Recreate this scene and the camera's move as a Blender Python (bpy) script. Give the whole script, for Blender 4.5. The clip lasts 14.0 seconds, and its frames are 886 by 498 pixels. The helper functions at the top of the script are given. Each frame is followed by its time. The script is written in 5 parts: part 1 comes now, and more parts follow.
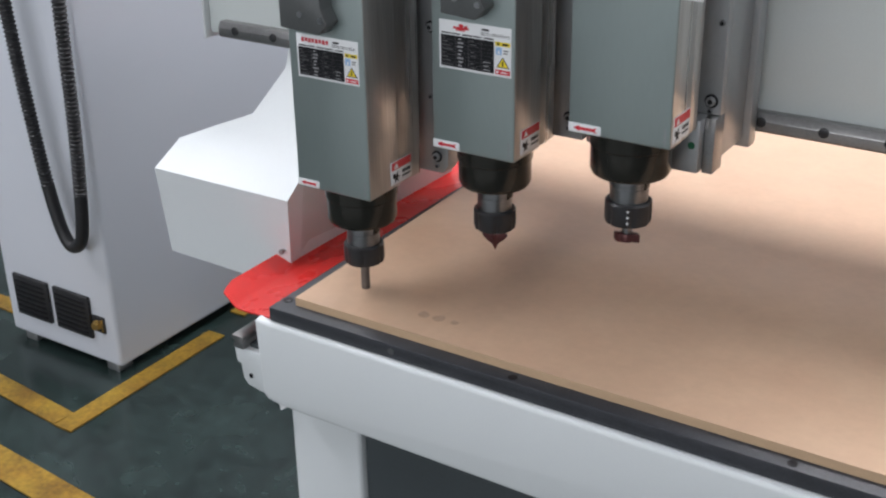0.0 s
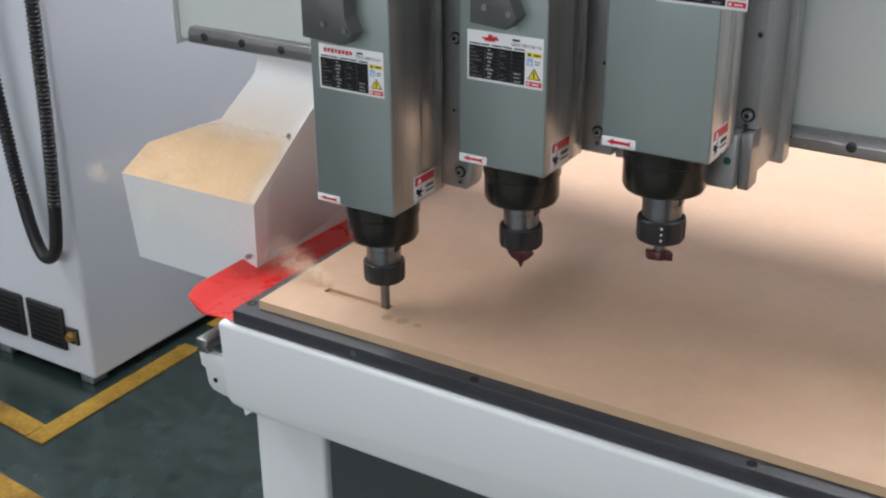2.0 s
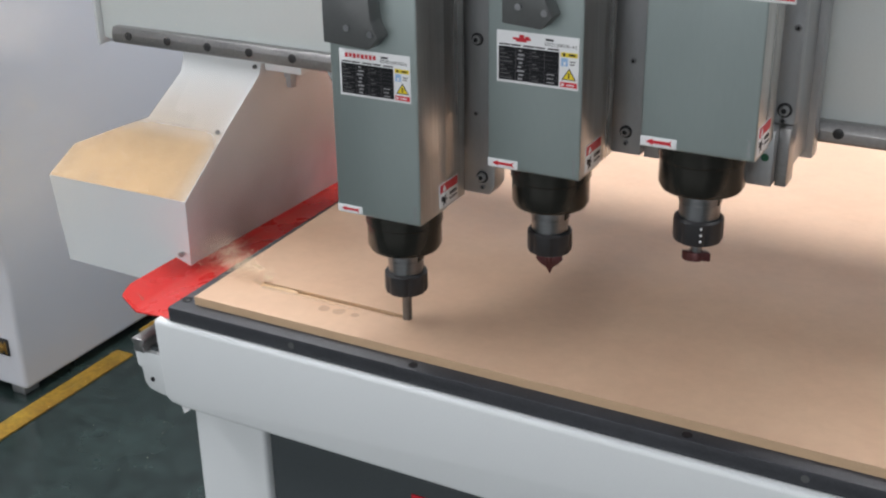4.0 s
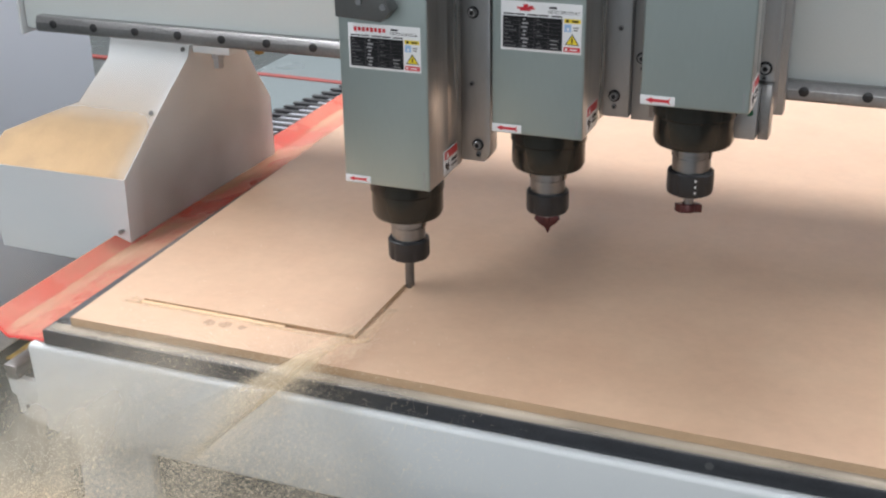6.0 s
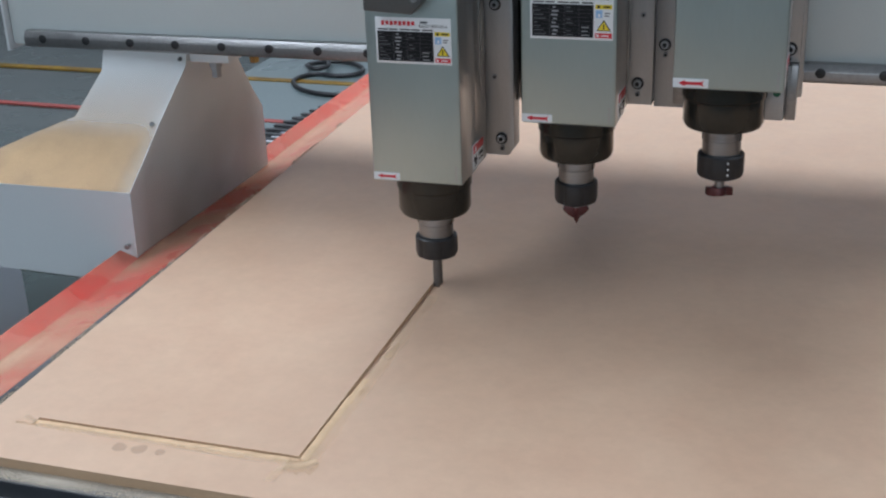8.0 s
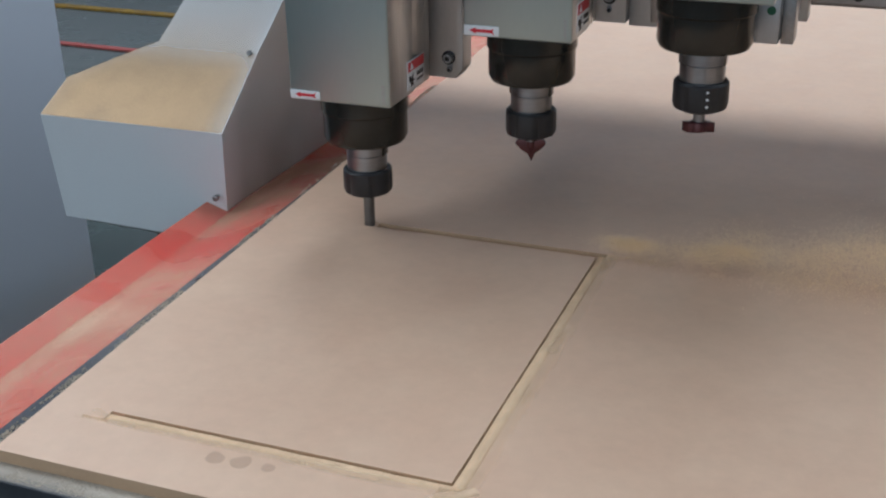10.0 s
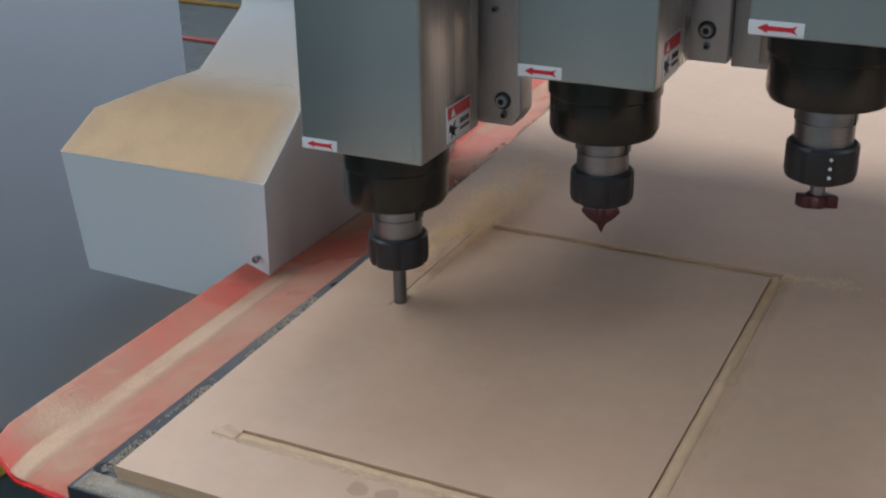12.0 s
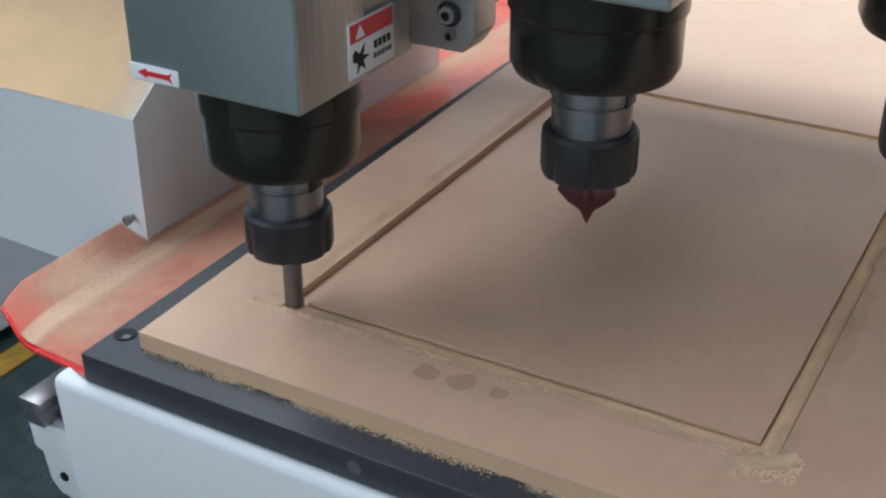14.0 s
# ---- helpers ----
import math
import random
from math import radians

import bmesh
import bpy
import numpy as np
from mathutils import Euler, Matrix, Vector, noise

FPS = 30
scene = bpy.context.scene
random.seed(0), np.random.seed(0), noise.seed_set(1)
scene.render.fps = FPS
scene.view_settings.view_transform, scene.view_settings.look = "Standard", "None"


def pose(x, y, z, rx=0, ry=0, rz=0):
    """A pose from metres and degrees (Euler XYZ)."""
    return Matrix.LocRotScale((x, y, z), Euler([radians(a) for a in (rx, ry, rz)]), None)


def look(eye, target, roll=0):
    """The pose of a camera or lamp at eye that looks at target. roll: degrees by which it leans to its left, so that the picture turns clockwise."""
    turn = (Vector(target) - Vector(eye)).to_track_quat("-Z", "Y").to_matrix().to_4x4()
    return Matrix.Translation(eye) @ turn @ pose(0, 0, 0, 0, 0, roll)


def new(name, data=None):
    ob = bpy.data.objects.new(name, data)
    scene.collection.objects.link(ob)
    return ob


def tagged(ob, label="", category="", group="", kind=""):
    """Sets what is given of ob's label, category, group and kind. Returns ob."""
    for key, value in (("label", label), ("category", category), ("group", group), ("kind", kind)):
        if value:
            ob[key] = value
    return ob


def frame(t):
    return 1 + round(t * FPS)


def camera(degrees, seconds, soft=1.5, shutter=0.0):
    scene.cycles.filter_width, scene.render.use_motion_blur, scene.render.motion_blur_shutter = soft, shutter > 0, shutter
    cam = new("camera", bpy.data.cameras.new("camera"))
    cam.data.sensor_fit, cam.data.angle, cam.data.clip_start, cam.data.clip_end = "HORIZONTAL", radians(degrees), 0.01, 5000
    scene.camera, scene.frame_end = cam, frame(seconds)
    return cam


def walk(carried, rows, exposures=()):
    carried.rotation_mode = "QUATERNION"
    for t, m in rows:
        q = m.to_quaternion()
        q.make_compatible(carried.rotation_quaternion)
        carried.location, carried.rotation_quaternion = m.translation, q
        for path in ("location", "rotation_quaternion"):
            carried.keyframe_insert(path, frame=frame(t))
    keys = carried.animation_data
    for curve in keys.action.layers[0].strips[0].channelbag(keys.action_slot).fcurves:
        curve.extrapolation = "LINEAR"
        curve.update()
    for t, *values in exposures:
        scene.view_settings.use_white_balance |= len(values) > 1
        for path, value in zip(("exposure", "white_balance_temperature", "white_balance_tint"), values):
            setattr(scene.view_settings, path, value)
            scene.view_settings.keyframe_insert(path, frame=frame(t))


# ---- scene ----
cam = camera(40.0, 14.0, soft=2.2)
walk(cam, [
    (0, look((0.8841, -1.0222, 1.5558), (0.3912, -0.2642, 1.1286), -0.94)),
    (0.5, look((0.8864, -1.0119, 1.5377), (0.3869, -0.2541, 1.1180), -0.71)),
    (1, look((0.8917, -1.0065, 1.5316), (0.3935, -0.2466, 1.1141), -0.56)),
    (1.5, look((0.9014, -1.0094, 1.5319), (0.4073, -0.2449, 1.1179), -0.56)),
    (2, look((0.9115, -1.0123, 1.5321), (0.4231, -0.2423, 1.1216), -0.46)),
    (2.5, look((0.9150, -1.0098, 1.5299), (0.4333, -0.2354, 1.1197), -0.64)),
    (3, look((0.9125, -1.0044, 1.5282), (0.4385, -0.2267, 1.1151), -0.88)),
    (5.5, look((0.9246, -1.0757, 1.5079), (0.5591, -0.2361, 1.1059), -0.92)),
    (6, look((0.8851, -1.0166, 1.5031), (0.5412, -0.1690, 1.0989), -0.93)),
    (6.5, look((0.8427, -0.9392, 1.4986), (0.5191, -0.0857, 1.0903), -0.90)),
    (7, look((0.8182, -0.8852, 1.4814), (0.5079, -0.0259, 1.0750), -1.10)),
    (7.5, look((0.8031, -0.8469, 1.4761), (0.5012, 0.0198, 1.0788), -1.70)),
    (8, look((0.7742, -0.7979, 1.4688), (0.4809, 0.0761, 1.0814), -2.11)),
    (8.5, look((0.7329, -0.7493, 1.4522), (0.4544, 0.1291, 1.0638), -1.82)),
    (9, look((0.6737, -0.6845, 1.4085), (0.3759, 0.1824, 1.0087), -1.89)),
    (11.5, look((0.5233, -0.5261, 1.3384), (0.1469, 0.3033, 0.9256), -0.17)),
    (12, look((0.5054, -0.5159, 1.3229), (0.0984, 0.3009, 0.9141), -1.03)),
    (12.5, look((0.5003, -0.4775, 1.3034), (0.0666, 0.3135, 0.8721), -2.13)),
    (13, look((0.4886, -0.4520, 1.2850), (0.0682, 0.3290, 0.8232), -1.42)),
    (13.5, look((0.4506, -0.4409, 1.2578), (0.0153, 0.3201, 0.7765), -0.52)),
    (14, look((0.4337, -0.4168, 1.2318), (0.0018, 0.3441, 0.7477), -0.16)),
], exposures=[(0.0, -0.25, 6500, 14), (3.0, -0.2, 6600, 13), (5.5, -0.23, 6650, 14), (6.5, -0.31, 6250, 10), (7.5, -0.74, 5900, 9), (8.0, -0.95, 5750, 8), (9.0, -1.03, 5650, 7),
               (11.5, -1.09, 5750, 7), (12.5, -1.01, 5850, 9), (13.5, -0.6, 5850, 8), (14.0, -0.4, 5850, 8)])

# ---- light: unseen area lamps under the roof and at both ends of a factory hall ----
world = bpy.data.worlds.new("hall_world")
scene.world = world
world.use_nodes = True
world.node_tree.nodes["Background"].inputs[0].default_value = (0.75, 0.85, 1.0, 1)
world.node_tree.nodes["Background"].inputs[1].default_value = 0.25


def area(name, eye, target, sx, sy, watts, colour):
    data = bpy.data.lights.new(name, "AREA")
    data.shape, data.size, data.size_y, data.energy, data.color = "RECTANGLE", sx, sy, watts, colour
    ob = new(name, data)
    ob.matrix_world = look(eye, target)
    return ob


area("unseen_roof_strip", (-0.25, 2.4, 4.9), (-0.25, 2.4, 0), 1.7, 2.6, 305, (0.95, 0.97, 1.0))
# Added further back, out of view, for a sheen on the sheet.
area("unseen_roof_strip", (-1.0, 6.2, 4.9), (-1.0, 6.2, 0), 6.0, 1.6, 60, (0.95, 0.97, 1.0))
area("unseen_roof_strip", (-3.2, 0.5, 4.9), (-3.2, 0.5, 0), 1.0, 6.6, 430, (0.94, 0.97, 1.0))
# Added fill for the right side of the sheet; no source known there.
area("unseen_roof_strip", (4.4, 0.4, 4.9), (4.4, 0.4, 0), 1.0, 6.6, 170, (0.94, 0.97, 1.0))
area("unseen_end_light", (-1.0, 9.85, 2.7), (-1.0, 0.0, 1.0), 16.0, 3.0, 170, (0.95, 0.98, 1.0))
# Added fill from behind the camera to lift the shade; the wall has no opening.
area("unseen_end_light", (0.0, -5.9, 2.4), (0.0, 0.0, 1.4), 8.0, 1.8, 240, (0.94, 0.98, 1.0))


# ---- materials ----
def mat(name, colour, rough=0.5, metal=0.0, vary=0.12, scale=18.0, bump=0.05, fine=220.0, stretch=(1, 1, 1), spec=0.5):
    m = bpy.data.materials.new(name)
    m.use_nodes = True
    nt = m.node_tree
    b = nt.nodes["Principled BSDF"]
    co = nt.nodes.new("ShaderNodeTexCoord")
    mp = nt.nodes.new("ShaderNodeMapping")
    mp.inputs["Scale"].default_value = stretch
    nt.links.new(co.outputs["Object"], mp.inputs["Vector"])
    n1 = nt.nodes.new("ShaderNodeTexNoise")
    n1.inputs["Scale"].default_value, n1.inputs["Detail"].default_value = scale, 5
    n2 = nt.nodes.new("ShaderNodeTexNoise")
    n2.inputs["Scale"].default_value, n2.inputs["Detail"].default_value = fine, 3
    for n in (n1, n2):
        nt.links.new(mp.outputs[0], n.inputs["Vector"])
    mix = nt.nodes.new("ShaderNodeMath")
    mix.operation = "ADD"
    nt.links.new(n1.outputs["Fac"], mix.inputs[0])
    nt.links.new(n2.outputs["Fac"], mix.inputs[1])
    ramp = nt.nodes.new("ShaderNodeMapRange")
    ramp.inputs[1].default_value, ramp.inputs[2].default_value = 0.4, 1.6
    ramp.inputs[3].default_value, ramp.inputs[4].default_value = max(0.0, 1 - 1.5 * vary), 1 + 1.5 * vary
    nt.links.new(mix.outputs[0], ramp.inputs[0])
    mul = nt.nodes.new("ShaderNodeVectorMath")
    mul.operation = "SCALE"
    mul.inputs[0].default_value = colour[:3]
    nt.links.new(ramp.outputs[0], mul.inputs["Scale"])
    nt.links.new(mul.outputs[0], b.inputs["Base Color"])
    rr = nt.nodes.new("ShaderNodeMapRange")
    rr.inputs[1].default_value, rr.inputs[2].default_value = 0.1, 0.9
    rr.inputs[3].default_value, rr.inputs[4].default_value = max(0.03, rough - 0.08), min(1, rough + 0.08)
    nt.links.new(n1.outputs["Fac"], rr.inputs[0])
    nt.links.new(rr.outputs[0], b.inputs["Roughness"])
    b.inputs["Metallic"].default_value = metal
    b.inputs["Specular IOR Level"].default_value = spec
    if bump:
        bu = nt.nodes.new("ShaderNodeBump")
        bu.inputs["Strength"].default_value, bu.inputs["Distance"].default_value = bump, 0.002
        nt.links.new(n2.outputs["Fac"], bu.inputs["Height"])
        nt.links.new(bu.outputs[0], b.inputs["Normal"])
    return m


def mottle(m, scale, amount):
    """Wide, soft blotches over the whole surface, a shade lighter or redder."""
    nt = m.node_tree
    b = nt.nodes["Principled BSDF"]
    src = b.inputs["Base Color"].links[0].from_socket
    co = nt.nodes.new("ShaderNodeTexCoord")
    n = nt.nodes.new("ShaderNodeTexNoise")
    n.inputs["Scale"].default_value, n.inputs["Detail"].default_value, n.inputs["Roughness"].default_value = scale, 8, 0.62
    nt.links.new(co.outputs["Object"], n.inputs["Vector"])
    r = nt.nodes.new("ShaderNodeMapRange")
    r.inputs[1].default_value, r.inputs[2].default_value = 0.3, 0.7
    nt.links.new(n.outputs["Fac"], r.inputs[0])
    tint = nt.nodes.new("ShaderNodeMix")
    tint.data_type = "RGBA"
    tint.inputs[6].default_value = (1 - 0.5 * amount, 1 - amount, 1 - 1.2 * amount, 1)
    tint.inputs[7].default_value = (1 + 0.7 * amount, 1 + amount, 1 + amount, 1)
    nt.links.new(r.outputs[0], tint.inputs[0])
    mul = nt.nodes.new("ShaderNodeVectorMath")
    mul.operation = "MULTIPLY"
    nt.links.new(src, mul.inputs[0])
    nt.links.new(tint.outputs[2], mul.inputs[1])
    nt.links.new(mul.outputs[0], b.inputs["Base Color"])


M_mdf = mat("mdf", (0.575, 0.388, 0.264), 0.34, vary=0.05, scale=30, fine=90, bump=0.0, spec=0.45)
mottle(M_mdf, 13.0, 0.06)
M_mdf_edge = mat("mdf_edge", (0.50, 0.345, 0.215), 0.8, vary=0.1, scale=30, fine=300, stretch=(1, 1, 6))
M_dust = mat("sawdust", (0.63, 0.44, 0.27), 0.95, vary=0.2, scale=60, fine=700, bump=0.25)
M_bed = mat("black_phenolic", (0.028, 0.03, 0.036), 0.45, vary=0.35, scale=25, fine=300)
M_white = mat("white_powder_coat", (0.64, 0.67, 0.68), 0.42, vary=0.03, scale=3, fine=500, bump=0.06)
M_cab = mat("cabinet_paint", (0.665, 0.69, 0.75), 0.4, vary=0.03, scale=2, fine=500, bump=0.05)
M_red = mat("red_paint", (0.58, 0.018, 0.014), 0.28, vary=0.06, scale=12, fine=400, bump=0.03)
M_alu = mat("brushed_housing", (0.405, 0.47, 0.46), 0.33, metal=0.75, vary=0.025, scale=3, fine=60, stretch=(5, 5, 1), bump=0.0)
M_side = mat("bare_brushed_side", (0.56, 0.555, 0.54), 0.30, metal=0.85, vary=0.24, scale=6, fine=60, stretch=(9, 9, 0.22), bump=0.03)
M_plate = mat("milled_plate", (0.42, 0.43, 0.44), 0.38, metal=0.8, vary=0.1, scale=12, fine=160, stretch=(8, 8, 1), bump=0.03)
M_dark = mat("dark_anodised", (0.042, 0.041, 0.036), 0.22, metal=0.6, vary=0.12, scale=25, fine=160)
M_black = mat("black_plastic", (0.018, 0.018, 0.02), 0.42, vary=0.2, scale=30, fine=250)
M_steel = mat("bright_steel", (0.30, 0.305, 0.315), 0.34, metal=1.0, vary=0.12, scale=30, fine=120, stretch=(1, 1, 12))
M_rail = mat("ground_rail", (0.33, 0.322, 0.318), 0.36, metal=0.9, vary=0.15, scale=14, fine=200)
M_cutter = mat("red_carbide", (0.085, 0.026, 0.026), 0.35, metal=0.5, vary=0.3, scale=60, fine=400)
M_floor = mat("green_epoxy", (0.012, 0.021, 0.0195), 0.26, vary=0.9, scale=5, fine=28, bump=0.05)
# Paler than the floor: the far reflection is put into this colour.
M_floor_sheen = mat("painted_floor_sheen", (0.135, 0.17, 0.175), 0.3, vary=0.1, scale=2, fine=60)
M_yellow = mat("yellow_line", (0.19, 0.112, 0.011), 0.55, vary=0.5, scale=12, fine=90, spec=0.3)
mottle(M_yellow, 7.0, 0.3)
M_redline = mat("red_line", (0.30, 0.06, 0.05), 0.5, vary=0.2, scale=12, fine=90)
M_wall = mat("hall_wall", (0.62, 0.64, 0.66), 0.8, vary=0.04, scale=1, fine=30)
M_beam = mat("beam_panel", (0.58, 0.62, 0.61), 0.4, vary=0.03, scale=3, fine=400)
M_panel = mat("dark_panel", (0.045, 0.055, 0.06), 0.5, vary=0.1, scale=5, fine=200)


def dust_film(name, cover, most, soft=0.4, thinning=False, colour=(0.62, 0.455, 0.30), grain=0.18):
    """Thin settled dust: patchy, and thickest where the sheet lies flat."""
    m = mat(name, colour, 0.95, vary=0.10, scale=40, fine=600, bump=0.1)
    nt = m.node_tree
    co = nt.nodes.new("ShaderNodeTexCoord")
    big = nt.nodes.new("ShaderNodeTexNoise")
    big.inputs["Scale"].default_value, big.inputs["Detail"].default_value = 6.0, 6
    tiny = nt.nodes.new("ShaderNodeTexNoise")
    tiny.inputs["Scale"].default_value, tiny.inputs["Detail"].default_value = 900.0, 2
    for n in (big, tiny):
        nt.links.new(co.outputs["Object"], n.inputs["Vector"])
    add = nt.nodes.new("ShaderNodeMath")
    add.operation = "MULTIPLY_ADD"
    add.inputs[1].default_value = grain
    nt.links.new(tiny.outputs["Fac"], add.inputs[0])
    nt.links.new(big.outputs["Fac"], add.inputs[2])
    r = nt.nodes.new("ShaderNodeMapRange")
    r.inputs[1].default_value, r.inputs[2].default_value = 0.75 - cover, 0.75 + soft - cover
    r.inputs[3].default_value, r.inputs[4].default_value = 0.0, most
    nt.links.new(add.outputs[0], r.inputs[0])
    geo = nt.nodes.new("ShaderNodeNewGeometry")
    sep = nt.nodes.new("ShaderNodeSeparateXYZ")
    nt.links.new(geo.outputs["Normal"], sep.inputs[0])
    flat = nt.nodes.new("ShaderNodeMapRange")
    flat.inputs[1].default_value, flat.inputs[2].default_value = 0.5, 0.8
    up = nt.nodes.new("ShaderNodeMath")
    up.operation = "ABSOLUTE"
    nt.links.new(sep.outputs["Z"], up.inputs[0])
    nt.links.new(up.outputs[0], flat.inputs[0])
    mul = nt.nodes.new("ShaderNodeMath")
    mul.operation = "MULTIPLY"
    nt.links.new(r.outputs[0], mul.inputs[0])
    nt.links.new(flat.outputs[0], mul.inputs[1])
    if thinning:
        at = nt.nodes.new("ShaderNodeAttribute")
        at.attribute_name = "dust_amount"
        nt.links.new(at.outputs["Fac"], mul.inputs[1])
    nt.links.new(mul.outputs[0], nt.nodes["Principled BSDF"].inputs["Alpha"])
    return m


M_film = dust_film("dust_on_guard", 0.35, 1.0, 0.9, True, grain=0.6)
M_drift = dust_film("drifted_dust_on_guard", 0.40, 0.92, 0.5, True, (0.60, 0.405, 0.265), grain=0.5)
M_grit = dust_film("grit_on_bed", 0.16, 0.85, 0.22, True, (0.52, 0.45, 0.36), grain=0.95)
M_loose = dust_film("loose_sawdust", 0.46, 0.85, 0.7, True, (0.76, 0.55, 0.345))
M_heap = dust_film("sawdust_heap", 0.62, 0.95, 0.6, True, (0.80, 0.59, 0.385))
M_crumb = mat("pale_sawdust_crumbs", (0.74, 0.565, 0.385), 0.95, vary=0.15, scale=90, fine=700, bump=0.0)
M_grain_grey = mat("grey_sawdust_grit", (0.50, 0.43, 0.34), 0.95, vary=0.25, scale=90, fine=700, bump=0.0)
M_film_bed = dust_film("dust_on_bed", 0.30, 0.32, 0.5, False, (0.55, 0.50, 0.45))
M_film_foot = dust_film("dust_on_foot", 0.75, 0.88, 0.5, True, (0.64, 0.43, 0.235))
M_film_side = dust_film("brown_film_on_foot_side", 0.40, 0.75, 0.7, True, (0.50, 0.35, 0.25))
M_label = mat("label_white", (0.78, 0.79, 0.80), 0.4, vary=0.02)
M_ink = mat("label_black", (0.010, 0.010, 0.012), 0.5, vary=0.1, spec=0.2)
M_grey_ink = mat("label_grey", (0.09, 0.09, 0.095), 0.5, vary=0.1)
M_pale_ink = mat("label_pale", (0.30, 0.30, 0.31), 0.5, vary=0.1)
M_bit = mat("tool_steel", (0.16, 0.155, 0.15), 0.35, metal=0.8, vary=0.15, scale=60, fine=200)
M_red_ink = mat("label_red", (0.60, 0.02, 0.035), 0.4, vary=0.05)
M_yellow_ink = mat("label_yellow", (0.80, 0.62, 0.03), 0.4, vary=0.05)
M_blue_ink = mat("label_blue", (0.30, 0.48, 0.72), 0.4, vary=0.05)
M_green = mat("green_dot", (0.01, 0.09, 0.04), 0.4, vary=0.05)
M_box = mat("terminal_grey", (0.10, 0.105, 0.105), 0.45, metal=0.2, vary=0.08, scale=20, fine=300)
M_stain = mat("glue_stain", (0.36, 0.225, 0.135), 0.55, vary=0.1, scale=80, fine=400)
M_slat = mat("chain_slat", (0.035, 0.036, 0.038), 0.45, vary=0.1)
M_stain.node_tree.nodes["Principled BSDF"].inputs["Alpha"].default_value = 0.2
M_brass = mat("brass", (0.45, 0.30, 0.10), 0.35, metal=0.8, vary=0.1)
M_puff = mat("airborne_dust", (0.88, 0.79, 0.64), 0.95, vary=0.1, bump=0)


# ---- mesh helpers ----
def link(name, bm, material, parent=None, label="", smooth=True, kind=""):
    me = bpy.data.meshes.new(name)
    bmesh.ops.recalc_face_normals(bm, faces=bm.faces)
    bm.to_mesh(me)
    bm.free()
    for m in material if isinstance(material, (list, tuple)) else [material]:
        me.materials.append(m)
    if smooth:
        me.shade_smooth()
        me.set_sharp_from_angle(angle=radians(35))
    ob = new(name, me)
    ob.parent = parent
    if label:
        ob["label"] = label
    if kind:
        ob["kind"] = kind
    return ob


def part(name, bm, material, parent, label=""):
    return link(name, bm, material, parent, label)


def thing(name, label, category, group="", kind="", m=None):
    ob = new(name)
    ob.empty_display_size = 0.02
    if m is not None:
        ob.matrix_world = m
    return tagged(ob, label, category, group, kind)


def box(x0, x1, y0, y1, z0, z1, bevel=0.0, seg=2, bm=None):
    bm = bm or bmesh.new()
    g = bmesh.ops.create_cube(bm, size=1.0, matrix=Matrix.LocRotScale(((x0 + x1) / 2, (y0 + y1) / 2, (z0 + z1) / 2), None, (x1 - x0, y1 - y0, z1 - z0)))
    if bevel:
        es = list({e for v in g["verts"] for e in v.link_edges})
        bmesh.ops.bevel(bm, geom=es, offset=bevel, segments=seg, affect="EDGES", profile=0.5)
    return bm


def lathe(prof, seg=40, bm=None, cx=0.0, cy=0.0):
    bm = bm or bmesh.new()
    rings = []
    for r, z in prof:
        rings.append([bm.verts.new((cx + r * math.cos(2 * math.pi * k / seg), cy + r * math.sin(2 * math.pi * k / seg), z)) for k in range(seg)])
    for a, b in zip(rings, rings[1:]):
        for k in range(seg):
            bm.faces.new((a[k], a[(k + 1) % seg], b[(k + 1) % seg], b[k]))
    bm.faces.new(rings[0])
    bm.faces.new(rings[-1][::-1])
    return bm


def prism(pts, axis, a, b, bevel=0.0, bm=None, seg=2):
    """Polygon pts in the plane across an axis, extruded from a to b along it."""
    bm = bm or bmesh.new()
    put = {"x": lambda p, h: (h, p[0], p[1]), "y": lambda p, h: (p[0], h, p[1]), "z": lambda p, h: (p[0], p[1], h)}[axis]
    lo = [bm.verts.new(put(p, a)) for p in pts]
    hi = [bm.verts.new(put(p, b)) for p in pts]
    fs = [bm.faces.new(lo), bm.faces.new(hi[::-1])]
    n = len(pts)
    for k in range(n):
        fs.append(bm.faces.new((lo[k], hi[k], hi[(k + 1) % n], lo[(k + 1) % n])))
    bmesh.ops.recalc_face_normals(bm, faces=fs)
    if bevel:
        bmesh.ops.bevel(bm, geom=list({e for f in fs for e in f.edges}), offset=bevel, segments=seg, affect="EDGES", profile=0.5)
    return bm


def tube(points, r, name, material, parent=None, label="", res=5):
    cu = bpy.data.curves.new(name, "CURVE")
    cu.dimensions, cu.bevel_depth, cu.bevel_resolution, cu.resolution_u, cu.use_fill_caps = "3D", r, res, 12, True
    sp = cu.splines.new("BEZIER")
    sp.bezier_points.add(len(points) - 1)
    for bp, p in zip(sp.bezier_points, points):
        bp.co, bp.handle_left_type, bp.handle_right_type = p, "AUTO", "AUTO"
    cu.materials.append(material)
    ob = new(name, cu)
    ob.parent = parent
    if label:
        ob["label"] = label
    return ob


ZT = 0.86          # top of the sheet on the bed
DZ = ZT - 0.85


def Z(z):
    return z + DZ


